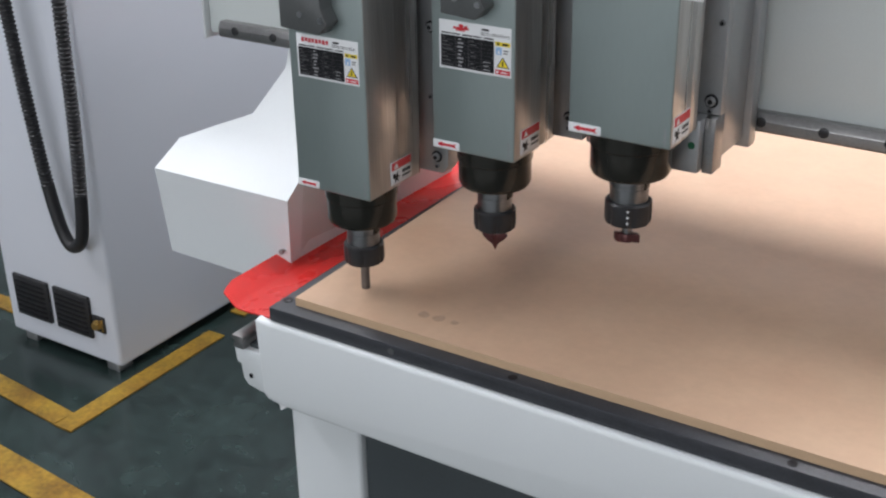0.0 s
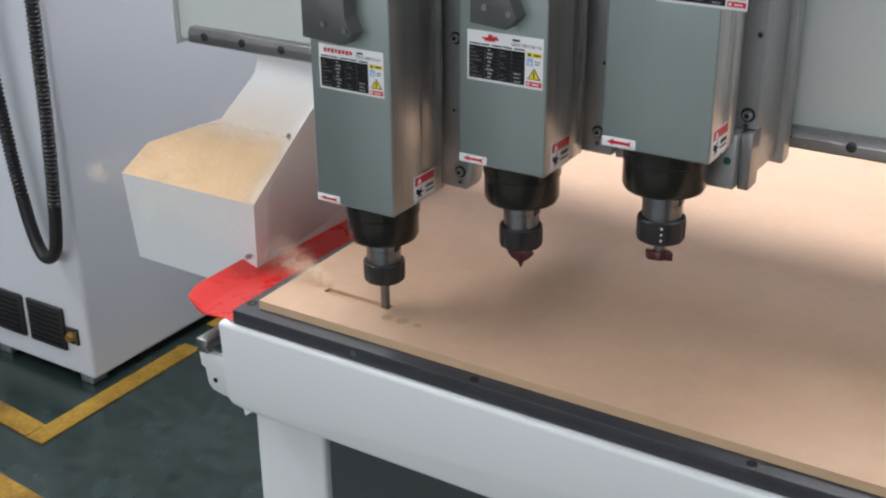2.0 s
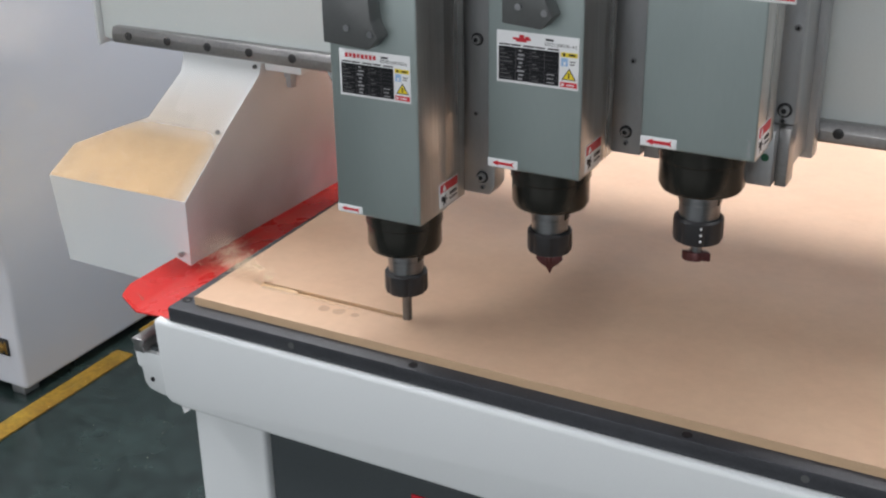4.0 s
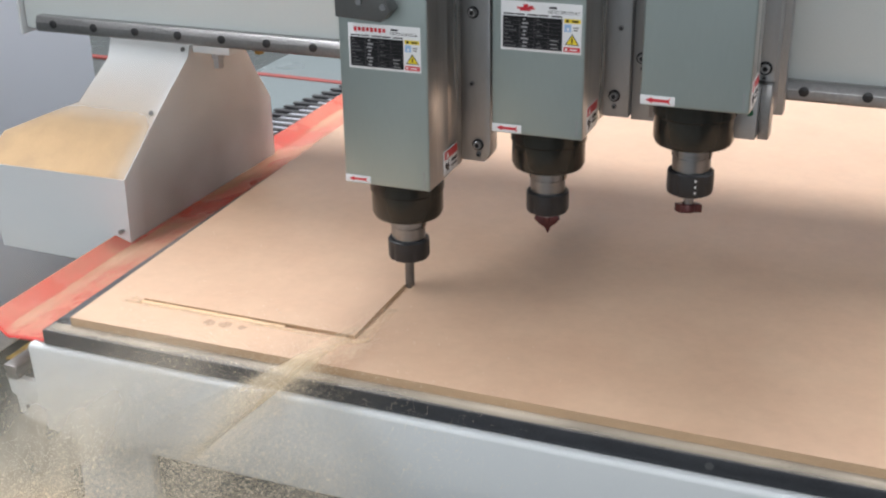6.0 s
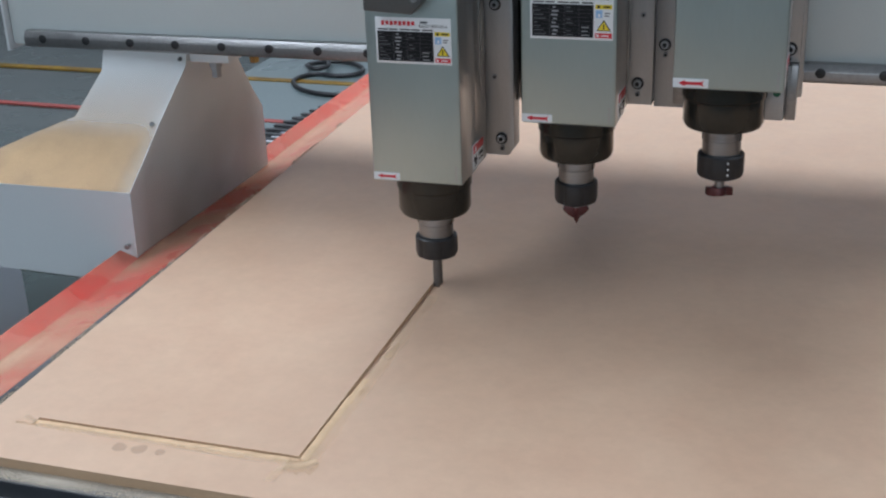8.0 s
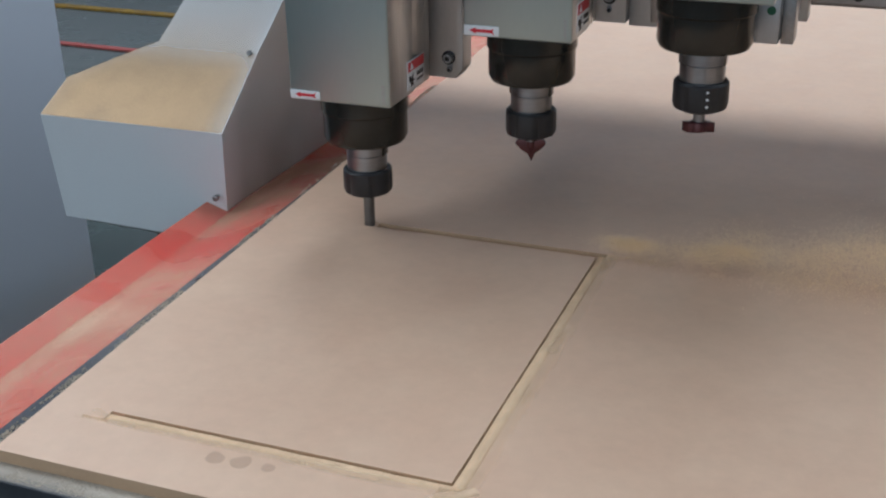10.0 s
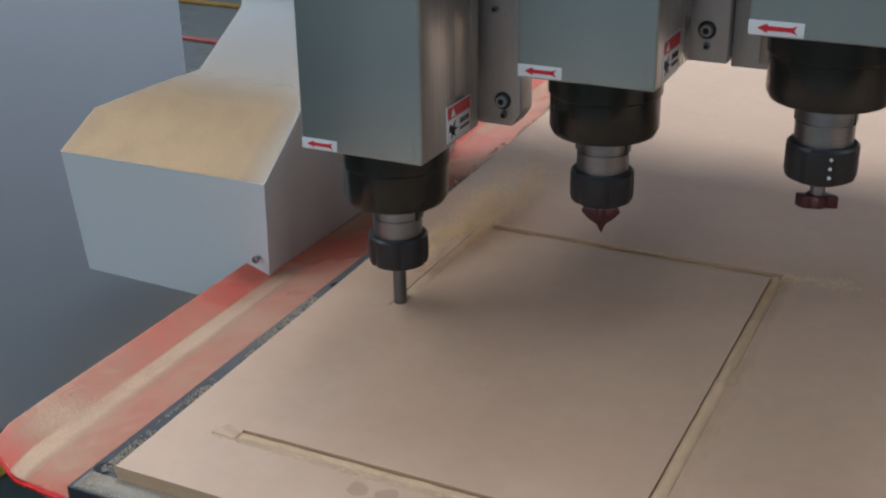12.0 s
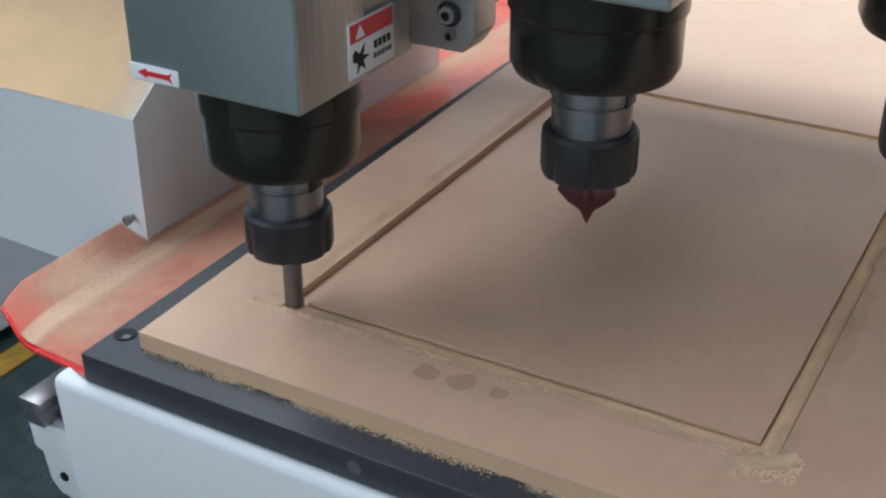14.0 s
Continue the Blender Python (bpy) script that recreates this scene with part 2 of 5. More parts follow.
# ---- setting ----
def setting():
    tagged(link("floor", box(-9, 9, -6, 10, -0.2, 0.0), M_floor), "dark green glossy epoxy factory floor with scuffs", "floor", kind="structure")
    tagged(link("ceiling", box(-9, 9, -6, 10, 5.0, 5.2), M_wall), "pale factory hall ceiling", "ceiling", kind="structure")
    for n, b in (("wall_north", (-9, 9, 10, 10.2, 0, 5)), ("wall_south", (-9, 9, -6.2, -6, 0, 5)), ("wall_east", (9, 9.2, -6, 10, 0, 5)), ("wall_west", (-9.2, -9, -6, 10, 0, 5))):
        tagged(link(n, box(*b), M_wall), "plain pale painted hall wall", "wall", kind="structure")


def floor_lines():
    def strip(name, pts, w, m, label, z=0.004):
        bm = bmesh.new()
        for (x0, y0), (x1, y1) in zip(pts, pts[1:]):
            d = Vector((x1 - x0, y1 - y0)).normalized()
            n = Vector((-d.y, d.x)) * w / 2
            a, b = Vector((x0, y0)), Vector((x1, y1))
            vs = [bm.verts.new((*v, zz)) for zz in (0.0, z) for v in (a - n, b - n, b + n, a + n)]
            bm.faces.new(vs[4:])
            for k in range(4):
                bm.faces.new((vs[k], vs[(k + 1) % 4], vs[4 + (k + 1) % 4], vs[4 + k]))
        tagged(link(name, bm, m, smooth=False), label, "floor marking", kind="structure")
    strip("floor_line", [(-1.49, 0.535), (-1.168, 0.504)], 0.056, M_yellow, "worn yellow floor line in front of the cabinet")
    strip("floor_line", [(-1.139, 0.474), (-1.139, 0.995)], 0.054, M_yellow, "worn yellow floor line around the cabinet")
    strip("floor_line", [(-1.165, 1.105), (-1.165, 1.925)], 0.05, M_yellow, "worn yellow floor line beside the cabinet")
    strip("floor_line", [(-1.79, 0.363), (-0.51, 0.259)], 0.078, M_yellow, "wide worn yellow aisle line")
    strip("floor_line", [(-1.975, 0.831), (-1.635, 0.814)], 0.05, M_yellow, "worn yellow floor line beyond the cabinet")
    strip("floor_line", [(-7.0, 4.34), (3.0, 4.24)], 0.05, M_yellow, "thin yellow floor line across the far aisle", 0.007)
    strip("floor_line", [(-7.0, 3.80), (-1.2, 3.66)], 0.036, M_redline, "red floor line across the far aisle", 0.007)


# ---- machine table ----
def lx(y):
    return -0.0245 * y


def table():
    t = thing("machine_table", "white steel router table with black bed and dark lower panels", "machine table")
    top = Z(0.839)
    bm = prism([(-0.0265, -0.0205), (1.40, -0.0135), (1.40, 2.56), (-0.0265 - 0.006 * 2.56, 2.56)], "z", Z(0.820), top, 0.0012)
    part("bed", bm, M_bed, t, "black phenolic bed with bolt holes")
    # No recess is cut: black discs paint the dark inside of the bolt holes.
    for x, y, r in ((-0.0172, 0.0062, 0.0066), (0.315, -0.0095, 0.0055), (0.63, -0.008, 0.0055), (0.945, -0.006, 0.0055), (-0.0185, 0.32, 0.0055), (-0.0225, 0.64, 0.0055)):
        hole = part("bolt_hole_disc", lathe([(r, top + 0.0002), (r, top + 0.0006), (r * 0.8, top + 0.0006)], 20, None, x, y), M_ink, t)
        if r > 0.006:
            part("bolt_rim", lathe([(0.0024, top + 0.0003), (0.0024, top + 0.0012), (0.0012, top + 0.0012)], 14, None, x + 0.003, y - 0.0022), M_box, hole, "bolt in the hole")
    for x in (0.157, 0.75):
        bm = lathe([(0.0042, 0), (0.0042, 0.0005)], 16)
        bm.transform(Matrix.Translation((x, -0.0206 + 0.005 * x, Z(0.830))) @ pose(0, 0, 0, 90, 0, 0))
        part("plug", bm, M_box, t)
    bm = bmesh.new()
    for a, b, c, d in ((-0.025, 1.38, -0.0185, -0.002), (-0.025, -0.001, -0.001, 0.9)):
        vs = [bm.verts.new((x - (0.006 * y if x < 0.1 else 0), y + 0.005 * max(x, 0), top - 0.0009)) for x, y in ((a, c), (b, c), (b, d), (a, d))]
        bm.faces.new(vs)
    film = part("dust_film", bm, M_film_bed, t, "sawdust and chips settled on the bed edge")
    bm = bmesh.new()
    dl = bm.verts.layers.float.new("dust_amount")
    prev = None
    for k in range(71):
        x = -0.0225 + 0.02 * k
        wob = noise.noise((x * 14, 2.0, 0.3))
        row = [bm.verts.new((x, y + 0.005 * max(x, 0), top - 0.0008)) for y in (-0.0195, -0.014, -0.009, -0.004, 0.0)]
        for v, amount in zip(row, (0.45, 0.75, 1.0, 1.0, 1.0)):
            v[dl] = amount * max(0.25, 0.8 + 0.5 * wob) * (0.6 if k == 0 else 1.0)
        if prev:
            for q in range(4):
                bm.faces.new((prev[q], row[q], row[q + 1], prev[q + 1]))
        prev = row
    grit = part("dust_film", bm, M_grit, t, "grey gritty sawdust lying on the front edge of the bed")
    part("red_notice", box(0.285, 0.345, 0.0280, 0.0295, Z(0.560), Z(0.632)), M_red_ink, t, "red notice sticker")
    part("hanging_tag", prism([(-0.058, Z(0.682)), (-0.044, Z(0.694)), (-0.0415, Z(0.668)), (-0.052, Z(0.660))], "y", 0.014, 0.015), M_label, t, "loose clear plastic tag")
    bm = prism([(-0.050, Z(0.819)), (1.42, Z(0.819)), (1.42, Z(0.699)), (-0.018, Z(0.699)), (-0.036, Z(0.702)), (-0.045, Z(0.709))], "y", -0.026, 0.06, 0.006, seg=3)
    part("front_beam", bm, M_white, t, "white powder-coated front beam with rolled edges")
    part("side_beam", box(-0.046, 0.04, 0.06, 2.5, Z(0.70), Z(0.8195), 0.004), M_white, t)
    for x in (-0.0405, 1.28):
        for y in (0.02, 2.3):
            part("leg", box(x, x + 0.114, y, y + 0.10, 0.0, Z(0.699), 0.006, 3), M_white, t, "square white steel leg")
    part("lower_panel", box(0.0745, 1.28, 0.030, 0.050, 0.03, Z(0.699), 0.002), M_panel, t, "dark grey lower panel")
    part("side_panel", box(0.0, 0.02, 0.13, 2.3, 0.03, Z(0.70), 0.002), M_panel, t, "dark grey lower panel")
    part("rail", prism([(-0.1135, Z(0.7465)), (-0.1135, Z(0.7515)), (-0.1105, Z(0.7555)), (-0.1145, Z(0.7595)), (-0.1145, Z(0.765)), (-0.0945, Z(0.765)), (-0.0945, Z(0.7595)), (-0.0985, Z(0.7555)), (-0.0955, Z(0.7515)), (-0.0955, Z(0.7465))], "y", 0.0, 2.5, 0.0008), M_rail, t, "grey steel linear rail end")
    part("rail_seat", box(-0.094, -0.047, 0.012, 2.45, Z(0.7455), Z(0.752), 0.001), M_panel, t)
    bm = prism([(-0.1155, Z(0.746)), (-0.046, Z(0.746)), (-0.046, Z(0.686)), (-0.078, Z(0.687)), (-0.097, Z(0.691)), (-0.104, Z(0.699)), (-0.107, Z(0.721)), (-0.1135, Z(0.7225))], "y", 0.004, 2.45, 0.002)
    part("rail_bracket", bm, M_white, t, "white rail ledge")
    # A black disc paints the dark of a small hole in the ledge.
    bm = lathe([(0.0035, 0), (0.0035, 0.0006)], 16)
    bm.transform(Matrix.Translation((-0.0895, 0.0036, Z(0.7075))) @ pose(0, 0, 0, 90, 0, 0))
    part("bracket_hole_disc", bm, M_ink, t)
    return film, grit


def tray():
    t = thing("red_chute", "glossy red folded sheet-metal guard along the bed", "chute")
    th = 0.002

    def section(y, f, lift=0.0):
        fold = (-0.1185 - 0.006 * y + 0.010 * (1 - f), Z(0.801) + 0.002 * (1 - f))
        outer = (-0.1545 - 0.004 * y + 0.010 * (1 - f), Z(0.812) - 0.003 * (1 - f))
        inner = (-0.0275 - 0.006 * y, Z(0.8235))
        return [(inner[0], inner[1] + lift), (fold[0] + 0.004, fold[1] + lift), (fold[0] - 0.003, fold[1] + 0.0008 + lift), (outer[0], outer[1] + lift)]

    def ring(u, lift=0.0):
        f = min(1.0, u / 0.012 * 0.5 if u < 0.012 else 0.5 + (u - 0.012) / 0.036)
        g = 1 - min(1, u / 0.4)
        up = section(u, f, lift)
        ys = [u - 0.019 * g, u + 0.006 * g, u + 0.008 * g, u + 0.024 * g]
        return [Vector((px, y, pz)) for (px, pz), y in zip(up, ys)]

    bm = bmesh.new()
    sec = []
    for u in (0.0, 0.003, 0.006, 0.012, 0.020, 0.03, 0.4, 1.2, 2.5):
        up = ring(u)
        sec.append([bm.verts.new(v) for v in up] + [bm.verts.new(v - Vector((0, 0, th))) for v in up[::-1]])
    for a, b in zip(sec, sec[1:]):
        for k in range(8):
            bm.faces.new((a[k], a[(k + 1) % 8], b[(k + 1) % 8], b[k]))
    bm.faces.new(sec[0])
    bm.faces.new(sec[-1][::-1])
    part("folded_sheet", bm, M_red, t)

    def film(amount, m, label):
        """A dust layer over the sheet; amount(s, y): s runs from the bed (0) over the fold (1 to 2) to the rim (3)."""
        bm = bmesh.new()
        dl = bm.verts.layers.float.new("dust_amount")
        lanes = (0.02, 0.25, 0.5, 0.75, 0.92, 1.0, 1.5, 2.0, 2.1, 2.35, 2.6, 2.85, 2.97)
        prev = None
        for k in range(64):
            u = 0.003 + 2.48 * (k / 63) ** 2
            p = ring(u, -0.001)
            row = []
            for q in lanes:
                i = min(2, int(q))
                v = bm.verts.new(p[i].lerp(p[i + 1], q - i))
                v[dl] = max(0.0, amount(q, v.co.y + 0.02 * noise.noise((v.co.x * 40, v.co.y * 25, 1.0))))
                row.append(v)
            if prev:
                for q in range(len(lanes) - 1):
                    bm.faces.new((prev[q], prev[q + 1], row[q + 1], row[q]))
            prev = row
        return part("dust_film", bm, m, t, label)

    def thin(s, y):
        lane = 0.85 if s < 0.9 else 1.0 if s < 2.05 else 0.56
        return lane * (0.55 + 0.45 * min(1.0, max(0.0, y) / 0.06))

    def drift(s, y):
        def near(a, b):
            return min(1.0, max(0.0, (b - y) / (b - a)))
        if s < 0.9:
            return (0.20 - 0.1 * s) + 0.45 * near(0.06, 0.26) * min(1.0, max(0.0, y + 0.01) / 0.06)
        if s < 2.05:
            return 0.34 + 0.6 * near(0.25, 0.5)
        return 0.95 * near(0.10, 0.21) * min(1.0, max(0.10, (y - 0.035) / 0.05))
    return film(thin, M_film, "thin pale sawdust settled on red paint"), film(drift, M_drift, "thick tan sawdust drifted onto red paint")


# ---- moving machine parts ----
def gantry():
    g = thing("gantry", "white gantry bridge with dusty foot and linear rail", "gantry")
    part("bridge", box(-0.420, 1.75, 0.333, 0.60, Z(1.050), Z(1.36), 0.006), M_beam, g, "pale painted bridge beam")
    part("rail", prism([(0.318, Z(1.052)), (0.315, Z(1.055)), (0.315, Z(1.0665)), (0.3195, Z(1.0755)), (0.3325, Z(1.0755)), (0.3325, Z(1.052))], "x", -0.385, 1.7, 0.0006), M_rail, g, "steel linear rail with countersunk holes")
    for k in range(28):
        x = -0.352 + k * 0.074
        bm = lathe([(0.0062, 0), (0.0062, 0.0016), (0.0048, 0.0022)], 18)
        bm.transform(Matrix.Translation((x, 0.3155, Z(1.065))) @ pose(0, 0, 0, 90, 0, 0))
        part("rail_plug", bm, M_black, g)
    # foot: a lofted sheet over a box
    L = [(-0.382, 0.150, Z(0.895)), (-0.374, 0.200, Z(0.928)), (-0.320, 0.225, Z(0.950)), (-0.264, 0.242, Z(0.972)), (-0.258, 0.315, Z(1.022)), (-0.258, 0.326, Z(1.0495))]
    Rr = [(-0.125, 0.143, Z(0.900)), (-0.126, 0.195, Z(0.936)), (-0.127, 0.220, Z(0.953)), (-0.128, 0.245, Z(0.970)), (-0.125, 0.328, Z(1.030)), (-0.125, 0.336, Z(1.0495))]
    bm = bmesh.new()
    n = 9
    top = [[bm.verts.new(Vector(a).lerp(Vector(b), k / (n - 1))) for k in range(n)] for a, b in zip(L, Rr)]
    sag = (0.0, 0.007, 0.006, 0.002, 0.0, 0.0)
    for r, dz in zip(top, sag):
        for k, v in enumerate(r):
            v.co.z -= dz * math.sin(math.pi * k / (n - 1)) ** 0.6
    for a, b in zip(top, top[1:]):
        for k in range(n - 1):
            bm.faces.new((a[k], a[k + 1], b[k + 1], b[k]))
    zb = Z(0.762)
    fl, fr = bm.verts.new((-0.370, 0.154, zb)), bm.verts.new((-0.131, 0.147, zb))
    bl, br = bm.verts.new((-0.24, 0.34, zb)), bm.verts.new((-0.125, 0.56, zb))
    brt = [bm.verts.new(v) for v in ((-0.125, 0.56, Z(0.905)), (-0.125, 0.522, Z(0.955)), (-0.125, 0.462, Z(1.0495)))]
    blt = [bm.verts.new(v) for v in ((-0.24, 0.36, Z(0.86)), (-0.24, 0.42, Z(0.95)), (-0.245, 0.485, Z(1.0495)))]
    bm.faces.new(top[0] + [fr, fl])
    bm.faces.new([r[-1] for r in top] + brt[::-1] + [br, fr])
    lf = [r[0] for r in top]
    for tri in ((lf[0], fl, lf[1]), (lf[1], fl, bl), (lf[1], bl, lf[2]), (lf[2], bl, lf[3]), (lf[3], bl, blt[0]), (lf[3], blt[0], blt[1]), (lf[3], blt[1], lf[4]), (lf[4], blt[1], blt[2]), (lf[4], blt[2], lf[5])):
        bm.faces.new(tri)
    bm.faces.new((fl, fr, br, bl))
    bm.faces.new((bl, br, brt[0], blt[0]))
    bm.faces.new((blt[0], brt[0], brt[1], blt[1]))
    bm.faces.new((blt[1], brt[1], brt[2], blt[2]))
    bm.faces.new(top[-1] + [brt[2], blt[2]])
    part("foot", bm, M_white, g, "white folded-steel gantry foot dusted with sawdust")
    bm = bmesh.new()
    nrm = Vector((0, -0.5, 0.8))
    dl = bm.verts.layers.float.new("dust_amount")
    rows_ = [[bm.verts.new(Vector(a).lerp(Vector(b), k / (n - 1)) + nrm * -0.0012) for k in range(n)] for a, b in list(zip(L, Rr))[:6]]
    for r, dz, fr_ in zip(rows_, sag, (1.0, 1.0, 0.9, 0.42, 0.05, 0.0)):
        for k, v in enumerate(r):
            v.co.z -= dz * math.sin(math.pi * k / (n - 1)) ** 0.6
            v[dl] = fr_ * (0.85, 1, 1, 1, 1, 1, 1, 0.9, 0.5)[k]
    for a, b in zip(rows_, rows_[1:]):
        for k in range(n - 1):
            bm.faces.new((a[k], a[k + 1], b[k + 1], b[k]))
    film = part("dust_film", bm, M_film_foot, g, "yellowish sawdust film on the foot")
    # brownish film over the inner side of the foot, stronger towards the bottom
    bm = bmesh.new()
    dl = bm.verts.layers.float.new("dust_amount")
    crest = [(0.143, 0.900), (0.195, 0.936), (0.220, 0.953), (0.245, 0.970), (0.328, 1.030), (0.336, 1.046), (0.455, 1.046), (0.520, 0.955), (0.555, 0.905)]
    prev = None
    for k in range(25):
        y = 0.150 + 0.40 * k / 24
        a, b = next((p, q) for p, q in zip(crest, crest[1:]) if p[0] <= y <= q[0])
        hi = a[1] + (b[1] - a[1]) * (y - a[0]) / (b[0] - a[0]) - 0.003
        row = []
        for q in range(9):
            z = 0.764 + (hi - 0.764) * q / 8
            v = bm.verts.new((-0.1266 - 0.006 * min(1, max(0, (0.9 - z) / 0.138)) * min(1, (0.56 - y) / 0.41), y, Z(z)))
            v[dl] = (0.30 + 0.45 * (1 - q / 8)) * min(1, k / 2, (24 - k) / 2) * (0.3 if q == 8 else 1)
            row.append(v)
        if prev:
            for q in range(8):
                bm.faces.new((prev[q], row[q], row[q + 1], prev[q + 1]))
        prev = row
    side_film = part("dust_film", bm, M_film_side, g, "brownish film on the side of the foot, stronger lower down")
    for x, y, z in ((-0.138, 0.2405, 0.9685), (-0.134, 0.331, 1.040)):
        bm = lathe([(0.0036, 0), (0.0036, 0.0012), (0.0018, 0.0012)], 16)
        bm.transform(Matrix.Translation((x, y, Z(z))) @ pose(0, 0, 0, 50, 0, 0))
        part("screw", bm, M_box, g)
    part("mount_plate", box(-0.1235, -0.060, 0.340, 0.47, Z(1.034), Z(1.0495), 0.002), M_white, g)
    for x, y in ((-0.094, 0.362), (-0.078, 0.455)):
        part("adjuster_bolt", lathe([(0.008, Z(1.008)), (0.008, Z(1.022)), (0.0105, Z(1.023)), (0.0105, Z(1.0335))], 6, None, x, y), M_plate if y < 0.4 else M_brass, g, "hex adjuster bolt under the bridge")
    part("end_plate", box(-0.425, -0.4205, 0.325, 0.61, Z(1.042), Z(1.37), 0.001), M_white, g)
    part("cable_tray", box(-0.51, -0.4255, 0.35, 0.57, Z(1.105), Z(1.135), 0.003), M_white, g)
    part("foot_base", prism([(-0.355, 0.172), (-0.131, 0.162), (-0.131, 0.55), (-0.245, 0.36)], "z", Z(0.750), zb - 0.001, 0.002), M_plate, g, "grey lower lip of the foot")
    part("rail_carriage", box(-0.28, -0.135, 0.22, 0.53, Z(0.715), Z(0.7495), 0.003), M_panel, g, "dark slide under the foot")
    screw = lathe([(0.0022, 0), (0.0022, 0.004), (0.0036, 0.0045), (0.0036, 0.0075), (0.002, 0.008)], 12)
    screw.transform(Matrix.Translation((-0.139, 0.1445, Z(0.822))) @ pose(0, 0, 0, 90, 0, 0))
    part("screw", screw, M_rail, g)
    return g, film, side_film


def carriage():
    c = thing("carriage", "grey milled carriage plates with socket bolts", "carriage")
    part("back_plate", box(-0.035, 0.458, 0.290, 0.313, Z(1.040), Z(1.55), 0.002), M_plate, c)
    bm = prism([(-0.010, Z(0.992)), (0.129, Z(0.992)), (0.1365, Z(1.003)), (0.1365, Z(1.5)), (-0.010, Z(1.5))], "y", 0.142, 0.168, 0.0015)
    part("mounting_plate", bm, M_plate, c)
    part("slide_block", box(0.0, 0.128, 0.1685, 0.2895, Z(1.045), Z(1.5), 0.002), M_black, c, "dark slide behind the plate")
    part("slide_strip", box(0.1375, 0.1475, 0.172, 0.2895, Z(1.052), Z(1.5), 0.001), M_black, c)
    part("mounting_plate", box(0.166, 0.292, 0.190, 0.212, Z(1.050), Z(1.5), 0.0015), M_plate, c)
    part("slide_block", box(0.172, 0.288, 0.2125, 0.2895, Z(1.052), Z(1.5), 0.002), M_black, c)
    part("cover_plate", box(0.2925, 0.330, 0.200, 0.213, Z(1.046), Z(1.5), 0.001), M_plate, c)
    part("slide_strip", box(0.3155, 0.3295, 0.194, 0.1995, Z(1.052), Z(1.5), 0.001), M_rail, c)
    part("mounting_plate", box(0.334, 0.456, 0.192, 0.208, Z(1.108), Z(1.5), 0.0015), M_plate, c)
    part("slide_block", box(0.345, 0.450, 0.2085, 0.2895, Z(1.050), Z(1.5), 0.002), M_plate, c)
    part("bracket", box(0.412, 0.443, 0.168, 0.208, Z(1.046), Z(1.1075), 0.002), M_plate, c)
    part("side_strip", box(0.4435, 0.4555, 0.180, 0.208, Z(1.044), Z(1.1075), 0.0008), M_rail, c)
    d = lathe([(0.0042, 0), (0.0042, 0.0006)], 18)
    d.transform(Matrix.Translation((0.4345, 0.168, Z(1.078))) @ pose(0, 0, 0, 90, 0, 0))
    part("green_dot", d, M_green, c, "dark green round sticker")

    def bolt(x, y, z, r, ring):
        bm = bmesh.new()
        lathe([(r * 1.5, 0), (r * 1.5, 0.001)], 24, bm) if ring else None
        lathe([(r, 0.001), (r, r * 0.9), (r * 0.85, r * 1.05), (r * 0.55, r * 1.05), (r * 0.5, r * 0.5)], 20, bm)
        for f in bm.faces:
            f.material_index = int(ring and all(v.co.z < 0.00105 for v in f.verts) or all(v.co.xy.length < r * 0.56 for v in f.verts))
        bm.transform(Matrix.Translation((x, y, z)) @ pose(0, 0, 0, 90, 0, 0))
        part("bolt", bm, [M_plate if ring else M_steel, M_black], c, "socket-head bolt")
    for x, y, z, r, ring in ((0.1210, 0.142, 1.0135, 0.0048, 1), (0.1220, 0.142, 1.0015, 0.003, 0), (0.1140, 0.142, 1.089, 0.003, 0), (0.1155, 0.142, 1.174, 0.0048, 1),
                             (0.2745, 0.190, 1.076, 0.0048, 1), (0.2750, 0.190, 1.063, 0.003, 0), (0.3035, 0.200, 1.121, 0.0048, 1), (0.3045, 0.200, 1.109, 0.003, 0), (0.2795, 0.190, 1.157, 0.003, 0),
                             (0.4445, 0.192, 1.1235, 0.0052, 1), (0.4440, 0.192, 1.1125, 0.0035, 0), (0.4500, 0.192, 1.210, 0.0035, 0)):
        bolt(x, y, Z(z), r, ring)
    return c


def slotted_nut(s, seg=48):
    bm = bmesh.new()
    prof = [(0.0205, -0.0808, 1), (0.0232, -0.0810, 1), (0.0248, -0.0828, 1), (0.0250, -0.0855, 0.93), (0.0250, -0.1025, 0.93), (0.0240, -0.1060, 0.95), (0.018, -0.1090, 1), (0.007, -0.1090, 1)]
    rings = []
    for r, z, cut in prof:
        rings.append([bm.verts.new((r * s * (cut if k % 8 == 0 else 1) * math.cos(2 * math.pi * (k + 0.5) / seg), r * s * (cut if k % 8 == 0 else 1) * math.sin(2 * math.pi * (k + 0.5) / seg), z * s)) for k in range(seg)])
    for a, b in zip(rings, rings[1:]):
        for k in range(seg):
            bm.faces.new((a[k], a[(k + 1) % seg], b[(k + 1) % seg], b[k]))
    bm.faces.new(rings[0])
    bm.faces.new(rings[-1])
    return bm


def text_mesh(body, size, m, name, parent):
    cu = bpy.data.curves.new(name, "FONT")
    cu.body, cu.size, cu.extrude = body, size, 0.00005
    cu.materials.append(m)
    ob = new(name, cu)
    ob.parent = parent
    return ob


